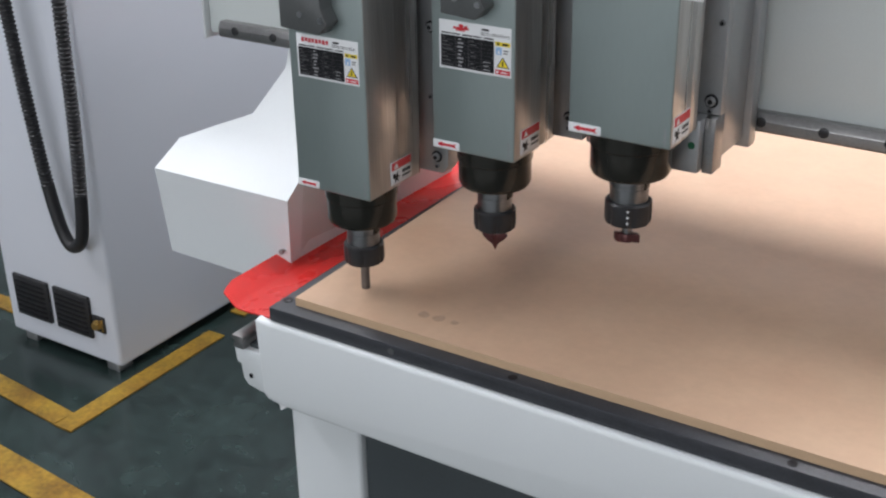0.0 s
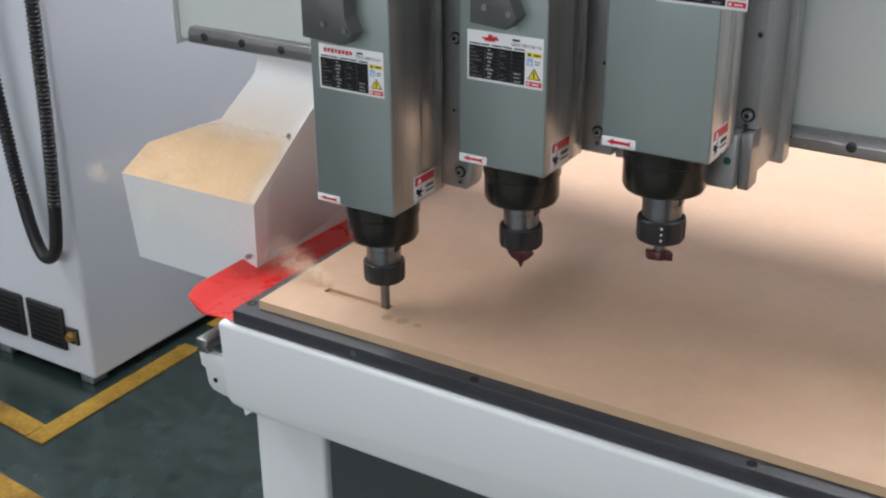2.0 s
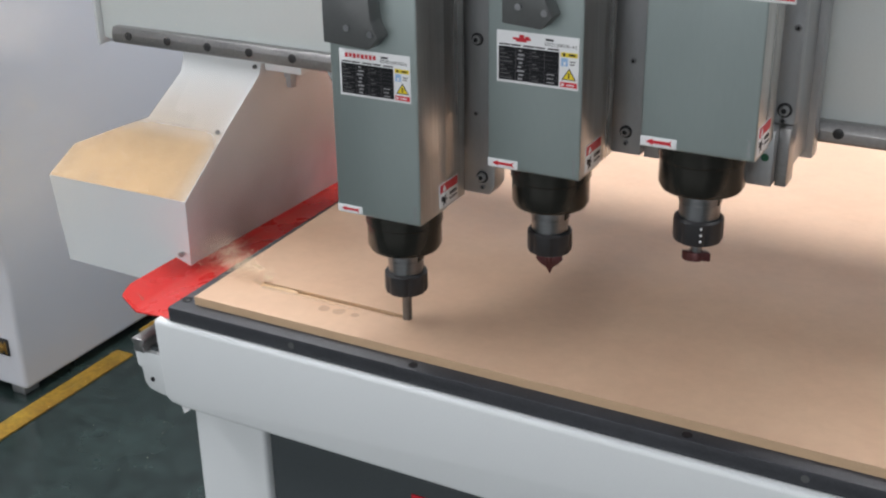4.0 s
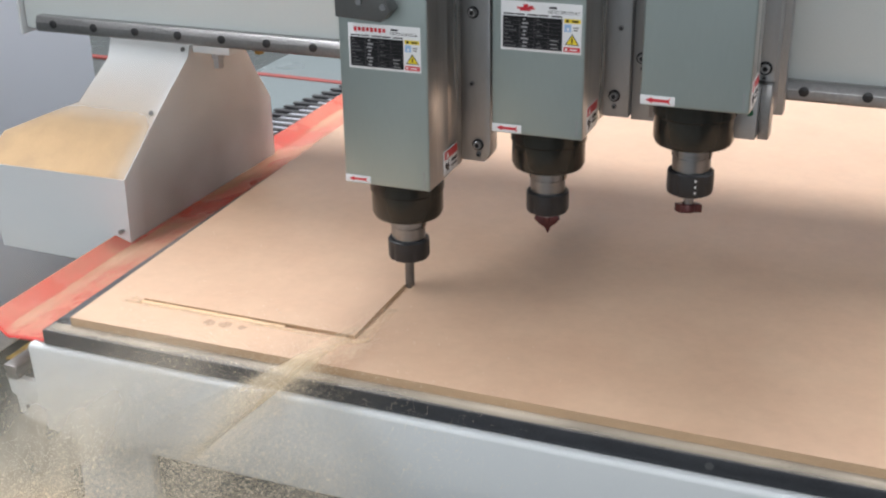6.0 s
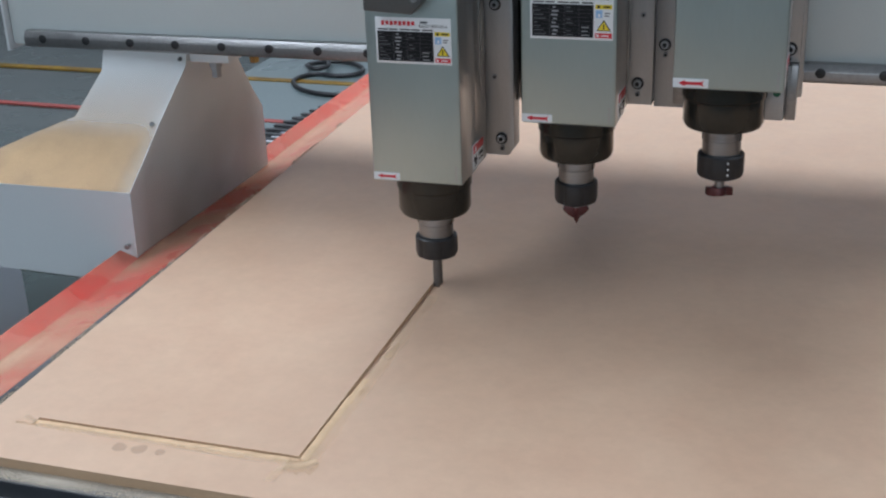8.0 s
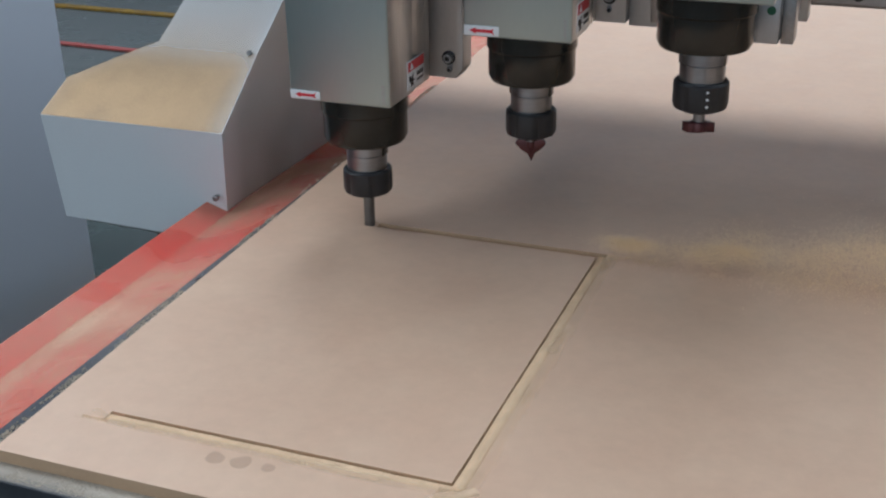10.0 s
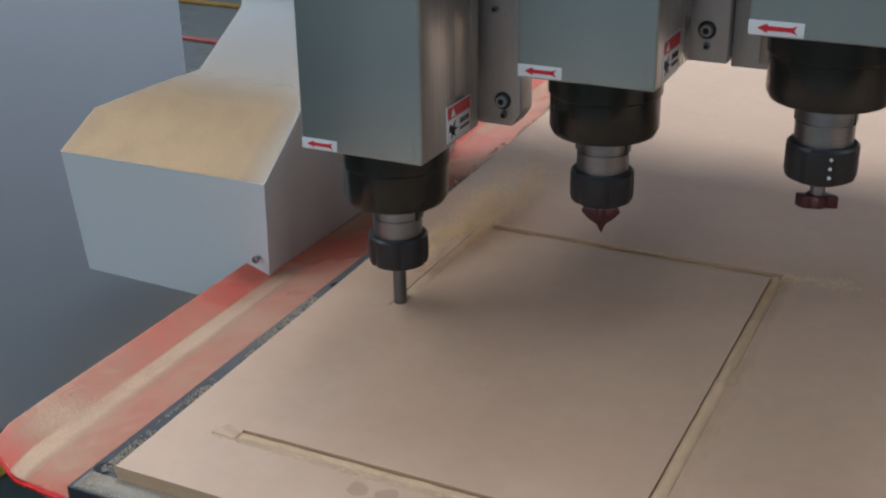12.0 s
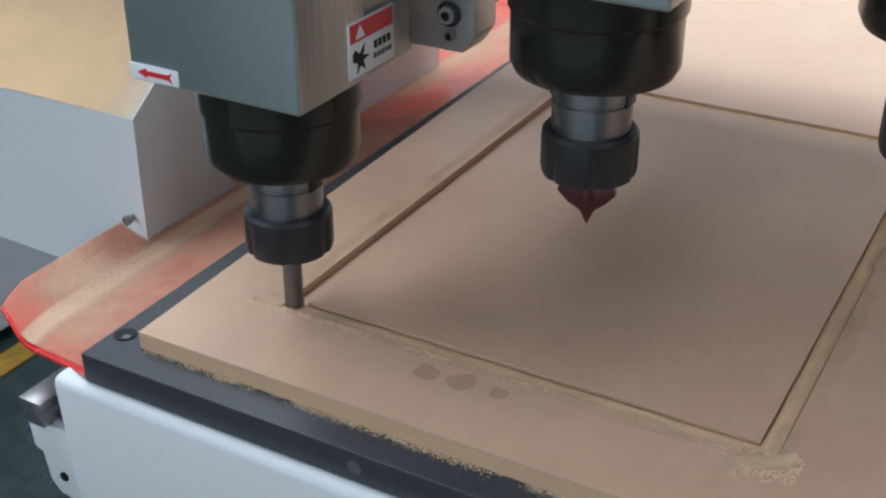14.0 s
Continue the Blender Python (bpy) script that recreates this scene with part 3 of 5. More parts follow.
def rating_label(parent, x0, z0, w, h, y, model, red_brand):
    """Sticker on the front of a housing; y: its front plane."""
    base = part("rating_label", box(x0, x0 + w, y, y + 0.0006, z0, z0 + h, 0.0002), M_label, parent, "white rating label with black table")

    def patch(name, u0, u1, v0, v1, m, lift=0.0003):
        return part(name, box(x0 + u0 * w, x0 + u1 * w, y - lift, y + 0.0002, z0 + v0 * h, z0 + v1 * h), m, base)
    patch("table_block", 0.025, 0.765, 0.05, 0.70, M_ink)
    for k in range(8):
        v = 0.675 - k * 0.078
        patch("table_rule", 0.03, 0.76, v - 0.070, v - 0.067, M_grey_ink, 0.0004)
        patch("text_bar", 0.04, 0.09 + 0.035 * (k * 5 % 4), v - 0.042, v - 0.022, M_grey_ink, 0.0004)
        patch("text_bar", 0.275 - 0.01 * (k % 3), 0.31 + 0.012 * (k * 3 % 4), v - 0.048, v - 0.016, M_pale_ink, 0.0004)
        if k not in (2, 5):
            patch("text_bar", 0.44, 0.49 + 0.03 * (k * 7 % 3), v - 0.042, v - 0.022, M_grey_ink, 0.0004)
        if k in (5, 6, 7):
            patch("text_bar", 0.62, 0.70 + 0.015 * (k % 2), v - 0.042, v - 0.022, M_pale_ink, 0.0004)
    for u in (0.235, 0.415, 0.59):
        patch("table_rule", u, u + 0.003, 0.06, 0.69, M_grey_ink, 0.00045)
    for k in range(5):
        patch("text_bar", 0.035 + 0.148 * k, 0.17 + 0.148 * k - 0.02 * (k % 2), 0.725, 0.752, M_ink)
    if red_brand:
        for k in range(8):
            u = 0.085 + 0.057 * k
            patch("brand_mark", u, u + 0.040, 0.825 + 0.012 * (k % 2), 0.92, M_red_ink)
    else:
        for u0, u1, v0, v1 in ((0.20, 0.42, 0.845, 0.885), (0.24, 0.37, 0.81, 0.85), (0.28, 0.34, 0.88, 0.945), (0.35, 0.40, 0.88, 0.92)):
            patch("brand_mark", u0, u1, v0, v1, M_red_ink)
    patch("text_bar", 0.60, 0.695, 0.885, 0.925, M_ink)
    tx = text_mesh(model, 0.0048, M_ink, "model_text", base)
    tx.matrix_local = Matrix.Translation((x0 + 0.585 * w, y - 0.0002, z0 + 0.795 * h)) @ pose(0, 0, 0, 90, 0, 0)
    patch("warning_strip", 0.785, 0.985, 0.625, 0.71, M_yellow_ink)
    patch("text_bar", 0.88, 0.96, 0.65, 0.685, M_ink, 0.0005)
    patch("text_bar", 0.81, 0.84, 0.64, 0.695, M_ink, 0.0005)
    patch("pictogram", 0.79, 0.87, 0.45, 0.60, M_blue_ink)
    patch("pictogram", 0.82, 0.845, 0.47, 0.53, M_label, 0.0005)
    patch("text_bar", 0.895, 0.96, 0.53, 0.55, M_grey_ink)
    patch("text_bar", 0.895, 0.95, 0.48, 0.50, M_grey_ink)
    for g, m, lift in ((0.0, M_ink, 0.0003), (0.018, M_yellow_ink, 0.0006)):
        tri = [(x0 + (0.80 + g) * w, z0 + (0.19 + g) * h), (x0 + (0.975 - g) * w, z0 + (0.19 + g) * h), (x0 + 0.8875 * w, z0 + (0.415 - 2 * g) * h)]
        part("warning_triangle", prism(tri, "y", y - lift, y + 0.0002), m, base)
    patch("triangle_mark", 0.880, 0.895, 0.23, 0.33, M_ink, 0.0009)
    patch("warning_strip", 0.785, 0.985, 0.05, 0.145, M_red_ink)
    patch("text_bar", 0.86, 0.95, 0.085, 0.108, M_label, 0.0005)
    patch("text_bar", 0.80, 0.83, 0.075, 0.12, M_label, 0.0005)


def spindle(s, bit, label, front, left, right, deep, lab, model, red_brand, arrow_w, term):
    """Origin: on the axis at the underside of the housing."""
    t = thing("spindle", label, "spindle", "spindles on the carriage")
    back = front + deep[0]
    bm = box(left, right, front, back, 0, 0.42, 0.0022, 3)
    for f in bm.faces:
        f.material_index = int(abs(f.normal.x) > 0.9)
    part("housing", bm, [M_alu, M_side], t, "brushed square metal housing")
    part("rear_cover", box(left + 0.004, right - 0.0022, back + 0.0018, back + deep[1], 0.0, 0.42, 0.0012), M_side, t, "brushed steel rear block")
    part("seam", box(left + 0.006, right - 0.005, back + 0.0002, back + 0.0016, 0.002, 0.42), M_black, t)
    part("collar", lathe([(0.0440 * s, -0.0002), (0.0440 * s, -0.017 * s), (0.0424 * s, -0.0188 * s), (0.0424 * s, -0.0445 * s), (0.0400 * s, -0.0495 * s), (0.02 * s, -0.0505 * s)], 56), M_dark, t, "dark bearing collar")
    part("shaft", lathe([(0.0206 * s, -0.0505 * s), (0.0206 * s, -0.0640 * s), (0.0200 * s, -0.0646 * s), (0.0200 * s, -0.0651 * s), (0.0205 * s, -0.0656 * s), (0.0203 * s, -0.0760 * s), (0.0196 * s, -0.092 * s)], 40), M_steel, t, "turned steel spindle nose")
    for sx in (1, -1):
        part("wrench_flat", box(sx * 0.0175 * s - 0.0035, sx * 0.0175 * s + 0.0035, -0.006, 0.006, -0.0660 * s, -0.0520 * s, 0.0005), M_dark, t)
    nut = part("collet_nut", slotted_nut(s), M_black, t, "black slotted collet nut")
    if bit == "straight":
        part("bit", lathe([(0.0056, -0.107 * s), (0.0056, -0.1455), (0.0052, -0.1492)], 24), M_bit, t, "straight grey router bit")
    elif bit == "point":
        part("shank", lathe([(0.0040, -0.1075 * s), (0.0040, -0.116 * s)], 20), M_steel, t)
        pr = [(-0.0155, -0.1150), (-0.0140, -0.1115), (-0.0095, -0.1095), (-0.0035, -0.1125), (0.0035, -0.1125), (0.0095, -0.1095), (0.0140, -0.1115), (0.0155, -0.1150), (0.0105, -0.1205), (0.0045, -0.1250), (0.0010, -0.1335), (-0.0030, -0.1255), (-0.0095, -0.1215)]
        bm = prism([(a * s, b * s) for a, b in pr], "y", -0.0026, 0.0026, 0.0007)
        lathe([(0.0040, -0.1125 * s), (0.0048, -0.1160 * s), (0.0042, -0.1200 * s), (0.0012, -0.1270 * s)], 16, bm)
        bm.transform(pose(0, 0, -0.0030, 0, 0, 14))
        part("cutter", bm, M_cutter, t, "dark red pointed cutter")
    else:
        part("shank", lathe([(0.0055, -0.108 * s), (0.0055, -0.121 * s)], 20), M_steel, t)
        bm = bmesh.new()
        for side in (0, 180):
            b2 = prism([(0.0, -0.004), (0.008, -0.0055), (0.0165, -0.0065), (0.0155, -0.001), (0.0125, 0.004), (0.006, 0.0062), (0, 0.006)], "z", -0.1305 * s, -0.1215 * s, 0.0007)
            b2.transform(pose(0, 0, 0, 0, 0, side + 25) @ Matrix.Diagonal((0.88, 0.9, 1.0, 1.0)))
            me = bpy.data.meshes.new("tmp")
            b2.to_mesh(me)
            bm.from_mesh(me)
            bpy.data.meshes.remove(me)
        lathe([(0.0075, -0.1205 * s), (0.0085, -0.122 * s), (0.0085, -0.1295 * s)], 18, bm)
        part("cutter", bm, M_cutter, t, "dark red winged cutter")
        for k in range(3):
            d = lathe([(0.0013, 0), (0.0013, 0.0006)], 10)
            d.transform(pose(0, 0, 0, 0, 0, 23) @ Matrix.Translation((0, -0.0250 * s, (-0.0865 - 0.0066 * k) * s)) @ pose(0, 0, 0, 90, 0, 0))
            part("white_dot", d, M_label, nut)
    # stickers
    if lab:
        rating_label(t, lab[0], lab[1], lab[2], lab[3], front - 0.0006, model, red_brand)
    aw, ah = arrow_w, arrow_w * 0.27
    ax0, az0 = left + 0.0005, 0.0015
    st = part("arrow_sticker", box(ax0, ax0 + aw, front - 0.0006, front + 0.0002, az0, az0 + ah, 0.0002), M_label, t, "white sticker with red arrow")
    ar = [(0.16, 0.5), (0.34, 0.82), (0.36, 0.66), (0.78, 0.66), (0.88, 0.82), (0.83, 0.5), (0.88, 0.18), (0.78, 0.34), (0.36, 0.34), (0.34, 0.18)]
    part("arrow", prism([(ax0 + u * aw, az0 + v * ah) for u, v in ar], "y", front - 0.0009, front - 0.0004), M_red_ink, st)
    # side warning sticker
    y0, z0, w, h = front + deep[0] - 0.0455 + (0.028 if red_brand else 0.0), 0.0045, 0.0425, 0.0290
    ws = part("warning_sticker", box(right - 0.0002, right + 0.0006, y0, y0 + w, z0, z0 + h, 0.0002), M_label, t, "white warning sticker with red heading")

    def mark(u0, u1, v0, v1, m, nm="text_bar", lift=0.0009):
        part(nm, box(right + 0.0004, right + lift, y0 + u0 * w, y0 + u1 * w, z0 + v0 * h, z0 + v1 * h), m, ws)
    mark(0.03, 0.97, 0.64, 0.97, M_red_ink, "heading")
    part("warning_triangle", prism([(y0 + 0.14 * w, z0 + 0.69 * h), (y0 + 0.34 * w, z0 + 0.69 * h), (y0 + 0.24 * w, z0 + 0.92 * h)], "x", right + 0.0008, right + 0.0011), M_label, ws)
    pic = [(0.08, 0.45), (0.14, 0.5), (0.22, 0.4), (0.34, 0.55), (0.30, 0.36), (0.44, 0.30), (0.30, 0.26), (0.34, 0.08), (0.24, 0.18), (0.16, 0.06), (0.18, 0.24), (0.08, 0.30)]
    part("pictogram", prism([(y0 + u * w, z0 + v * h) for u, v in pic], "x", right + 0.0005, right + 0.0009), M_ink, ws)
    for k in range(4):
        mark(0.54 + 0.10 * k, 0.61 + 0.10 * k, 0.36, 0.50, M_ink)
    for k in range(5):
        mark(0.53 + 0.085 * k, 0.59 + 0.085 * k, 0.18, 0.27, M_grey_ink)
    for k in range(6):
        part("etched_mark", box(right - 0.0075 - 0.001 * (k % 2), right - 0.0055, front - 0.0002, front + 0.0002, 0.004 + 0.0032 * k, 0.0062 + 0.0032 * k), M_plate, t)
    # terminal box
    if term:
        x0, x1, zt = term
        bx = [(x0, zt), (x1 - 0.012, zt - 0.003), (x1, zt + 0.010), (x1 - 0.008, zt + 0.026), (x1 - 0.010, zt + 0.06), (x0, zt + 0.06)]
        tb = part("terminal_box", prism(bx, "y", front - 0.022, front + 0.001, 0.0015), M_box, t, "dark grey terminal box")
        for dx, dz in ((-0.008, 0.014), (-0.036, 0.018)):
            bm = lathe([(0.0035, 0), (0.0035, 0.002), (0.0015, 0.002)], 14)
            bm.transform(Matrix.Translation((x1 + dx, front - 0.022, zt + dz)) @ pose(0, 0, 0, 90, 0, 0))
            part("screw", bm, M_steel, tb)
    return t


AX = [(0.0588, 0.068, Z(0.9952), 1.0, "straight"), (0.2173, 0.117, Z(1.0582), 1.0, "point"), (0.3800, 0.1325, Z(1.1024), 1.05, "flat")]


X0, X1, Y0, Y1, GW, GD = 0.0588, 0.3393, 0.0680, 0.4755, 0.0056, 0.0042


def board():
    t = thing("mdf_sheet", "large tan fibreboard sheet being routed on the bed", "board")
    xs = [0.0, X0 - GW, X0 + GW, X1 - GW, X1 + GW, 1.30]
    ys = [0.0, Y0 - GW, Y0 + GW, Y1 - GW, Y1 + GW, 2.50]

    def cut(i, j):
        return 1 <= i <= 3 and 1 <= j <= 3 and not (i == 2 and j == 2)

    def at(i, j, z):
        x, y = xs[i], ys[j]
        if i == 0:
            x += lx(y)
        if j == 0:
            y += 0.005 * x
        return (x, y, z)
    bm = bmesh.new()
    zt, zb = ZT, Z(0.8392)
    cache = {}

    def v(i, j, z):
        if (i, j, z) not in cache:
            cache[i, j, z] = bm.verts.new(at(i, j, z))
        return cache[i, j, z]
    for i in range(5):
        for j in range(5):
            if cut(i, j):
                continue
            bm.faces.new([v(i, j, zt), v(i + 1, j, zt), v(i + 1, j + 1, zt), v(i, j + 1, zt)])
            for (a, b), (di, dj) in ((((i, j), (i + 1, j)), (0, -1)), (((i + 1, j), (i + 1, j + 1)), (1, 0)), (((i + 1, j + 1), (i, j + 1)), (0, 1)), (((i, j + 1), (i, j)), (-1, 0))):
                p, q = i + di, j + dj
                if not (0 <= p < 5 and 0 <= q < 5) or cut(p, q):
                    f = bm.faces.new([v(*a, zt), v(*a, zb), v(*b, zb), v(*b, zt)])
                    f.material_index = 1
    part("sheet", bm, [M_mdf, M_mdf_edge], t)
    # strips that the bit clears one after another
    strips = []

    def strip(x0, x1, y0, y1, s0):
        bm = box(x0, x1, y0, y1, zb + 0.0, zt)
        ob = link("uncut_strip", bm, M_mdf, t, smooth=False)
        strips.append((ob, s0))
    n = 18
    for k in range(n):
        a, b = X0 - GW + (X1 - X0 + 2 * GW) * k / n, X0 - GW + (X1 - X0 + 2 * GW) * (k + 1) / n
        strip(a, b, Y0 - GW, Y0 + GW, ("x", 0, (a + b) / 2 - X0))
    n = 28
    for k in range(n):
        a, b = Y0 + GW + (Y1 - Y0) * k / n, Y0 + GW + (Y1 - Y0) * (k + 1) / n
        strip(X1 - GW, X1 + GW, a, b, ("y", 1, (a + b) / 2 - Y0))
    n = 18
    for k in range(n):
        a, b = X0 - GW + (X1 - X0) * k / n, X0 - GW + (X1 - X0) * (k + 1) / n
        strip(a, b, Y1 - GW, Y1 + GW, ("x", 2, (a + b) / 2 - X0))
    n = 28
    for k in range(n):
        a, b = Y0 + GW + (Y1 - Y0 - 2 * GW) * k / n, Y0 + GW + (Y1 - Y0 - 2 * GW) * (k + 1) / n
        strip(X0 - GW, X0 + GW, a, b, ("y", 3, (a + b) / 2 - Y0))
    for x, y, r in ((0.1616, 0.0445, 0.0088), (0.1814, 0.0461, 0.0092), (0.2040, 0.0465, 0.006)):
        bm = bmesh.new()
        ring = []
        for k in range(20):
            a = 2 * math.pi * k / 20
            q = r * (0.85 + 0.25 * noise.noise((x * 50 + math.cos(a), y * 50 + math.sin(a), 3)))
            ring.append(bm.verts.new((x + q * math.cos(a), y + q * math.sin(a), ZT + 0.0003)))
        bm.faces.new(ring)
        part("stain", bm, M_stain, t, "dark round glue stain")
    return strips


def cabinet():
    t = thing("control_cabinet", "tall pale electrical control cabinet on the floor", "cabinet")
    part("body", box(-1.590, -1.192, 0.714, 1.62, 0.022, 1.85, 0.012, 3), M_cab, t)
    for x in (-1.555, -1.255):
        for y in (0.73, 1.42):
            part("foot", box(x, x + 0.042, y - 0.008, y + 0.04, 0.0, 0.023, 0.003), M_plate, t)
    for x in (-1.545, -1.398):
        v = part("fan_grille", box(x, x + 0.126, 0.704, 0.7135, 0.086, 0.200, 0.003), M_black, t, "black square fan grille")
        for k in range(7):
            part("slat", box(x + 0.010, x + 0.116, 0.7015, 0.7055, 0.098 + k * 0.0138, 0.1035 + k * 0.0138, 0.001), M_ink, v)
    c = part("cable_gland_plate", box(-1.268, -1.228, 0.708, 0.7135, 0.111, 0.154, 0.001), M_black, t, "small black plate with brass gland")
    bm = lathe([(0.013, 0), (0.013, 0.006), (0.009, 0.007), (0.009, 0.014)], 18)
    bm.transform(Matrix.Translation((-1.249, 0.708, 0.132)) @ pose(0, 0, 0, 90, 0, 0))
    part("gland", bm, M_brass, c)
    part("gland_label", box(-1.237, -1.231, 0.7068, 0.709, 0.116, 0.148), M_brass, c)
    return t


def hose():
    """Ribbed black hose in a hanging loop in front of the cabinet."""
    t = thing("cable_hose", "black corrugated cable hose hanging in a loop", "hose")
    ctrl = [(-1.352, 1.40), (-1.351, 1.10), (-1.349, 0.930), (-1.343, 0.853), (-1.333, 0.739), (-1.312, 0.554), (-1.292, 0.440), (-1.272, 0.378), (-1.248, 0.357), (-1.218, 0.378), (-1.203, 0.437), (-1.190, 0.560), (-1.180, 0.699), (-1.176, 0.827), (-1.171, 0.950), (-1.166, 1.15), (-1.16, 1.40)]
    pts = []
    for k in range(len(ctrl) - 1):
        p0, p1, p2, p3 = (Vector((*ctrl[max(0, min(len(ctrl) - 1, k + d))], 0)) for d in (-1, 0, 1, 2))
        for u in range(24):
            w = u / 24
            pts.append(0.5 * ((2 * p1) + (p2 - p0) * w + (2 * p0 - 5 * p1 + 4 * p2 - p3) * w * w + (3 * p1 - p0 - 3 * p2 + p3) * w ** 3))
    walkd, out = 0.0, [pts[0]]
    for a, b in zip(pts, pts[1:]):
        d = (b - a).length
        while walkd + d >= 0.0025:
            f = (0.0025 - walkd) / d
            a = a.lerp(b, f)
            d = (b - a).length
            out.append(a)
            walkd = 0.0
        walkd += d
    bm = bmesh.new()
    seg, prev = 14, None
    for k, p in enumerate(out[:-1]):
        d = (out[k + 1] - p).normalized()
        nx, ny = Vector((-d.y, d.x, 0)), Vector((0, 0, 1))
        ribbed = p.y > 0.50
        r = (0.0160 if k % 4 < 2 else 0.0128) if ribbed else 0.0152
        ring = []
        for q in range(seg):
            a = 2 * math.pi * q / seg
            w = p + nx * math.cos(a) * r + ny * math.sin(a) * r
            ring.append(bm.verts.new((w.x, 0.672 + w.z, w.y)))
        if prev:
            for q in range(seg):
                bm.faces.new((prev[q], prev[(q + 1) % seg], ring[(q + 1) % seg], ring[q]))
        prev = ring
    part("corrugated_tube", bm, M_black, t)
    part("bracket", box(-1.38, -1.14, 0.655, 0.714, 1.38, 1.44, 0.004), M_cab, t)
    return t


def drag_chain():
    t = thing("drag_chain", "black slatted cable drag chain in a pale steel tray", "cable chain")

    def mid(y):
        return -0.600 + 0.25 * (y - 1.65)
    top, y0, y1, w = 0.560, 1.15, 2.55, 0.062
    part("tray", prism([(mid(y0) - w, y0), (mid(y0) + w, y0), (mid(y1) + w, y1), (mid(y1) - w, y1)], "z", top - 0.032, top - 0.024, 0.002), M_cab, t, "pale steel tray under the chain")
    for k in range(4):
        y = y0 + 0.12 + k * 0.38
        part("post", box(mid(y) - 0.02, mid(y) + 0.02, y - 0.02, y + 0.02, 0.0, top - 0.0325, 0.002), M_panel, t)
    part("side_link", prism([(mid(y0) + w + 0.001, y0), (mid(y0) + w + 0.013, y0), (mid(y1) + w + 0.013, y1), (mid(y1) + w + 0.001, y1)], "z", top - 0.13, top - 0.004, 0.002), M_black, t, "black chain side")
    part("side_link", prism([(mid(y0) - w - 0.011, y0), (mid(y0) - w - 0.001, y0), (mid(y1) - w - 0.001, y1), (mid(y1) - w - 0.011, y1)], "z", top - 0.062, top - 0.008, 0.002), M_black, t, "black chain side")
    first = part("slat", box(-w - 0.006, w + 0.006, -0.0072, 0.0072, top - 0.004, top, 0.001), M_slat, t)
    for k in range(37):
        ob = first if k == 0 else new("slat", first.data)
        ob.parent = t
        ob.location = (mid(y0 + 0.03 + k * 0.0365), y0 + 0.03 + k * 0.0365, 0)


def far_things():
    # Added sheet whose pale colour stands for the bright reflection on the far floor.
    tagged(link("floor_sheen_sheet", box(-1.95, 6.0, 2.7, 9.9, 0.0, 0.003), M_floor_sheen), "pale glossy sheet on the far floor, coloured like its bright reflection", "floor", kind="structure")
    pts = [(-1.05, 4.02, 0.014), (-1.33, 4.06, 0.014), (-1.47, 4.09, 0.014), (-1.59, 4.19, 0.014), (-1.63, 4.30, 0.014), (-1.57, 4.39, 0.014), (-1.45, 4.38, 0.014), (-1.37, 4.44, 0.016), (-1.44, 4.58, 0.018), (-1.56, 4.62, 0.018),
           (-1.65, 4.55, 0.022), (-1.63, 4.44, 0.036), (-1.56, 4.41, 0.036), (-1.60, 4.60, 0.036), (-1.69, 4.80, 0.016), (-1.78, 5.3, 0.014)]
    tagged(tube(pts, 0.011, "floor_cable", M_black), "loose black cable looped on the floor", "cable")


setting()
floor_lines()
BED_FILM, BED_GRIT = table()
CHUTE_FILM, CHUTE_DRIFT = tray()
STRIPS = board()
cabinet()
hose()
drag_chain()
far_things()
GANTRY, FOOT_FILM, SIDE_FILM = gantry()
CARRIAGE = carriage()
SPINDLES = []
# front, left and right of each housing, its label, arrow and terminal box, from its axis
SHAPE = {
    "straight": (-0.0500, -0.0558, 0.0500, (0.060, 0.048), (-0.0436, 0.1375, 0.0860, 0.0505), "GDZ120X105-6", True, 0.0315, (-0.0480, 0.0175, 0.1985)),
    "point": (-0.0500, -0.0523, 0.0532, (0.060, 0.036), (-0.0415, 0.0963, 0.0905, 0.0540), "GDZ120X105-4.5", False, 0.0345, (-0.0260, 0.0284, 0.1630)),
    "flat": (-0.0525, -0.0510, 0.0655, (0.050, 0.026), (-0.0010, 0.1560, 0.0905, 0.0540), "GDZ120X105-4.5", False, 0.0375, None),
}
for (ax, ay, az, s, bit), label in zip(AX, ("square spindle with straight bit cutting the sheet", "square spindle holding a pointed cutter", "square spindle holding a flat red cutter")):
    ob = spindle(s, bit, label, *SHAPE[bit])
    ob.matrix_world = Matrix.Translation((ax, ay, az))
    SPINDLES.append(ob)

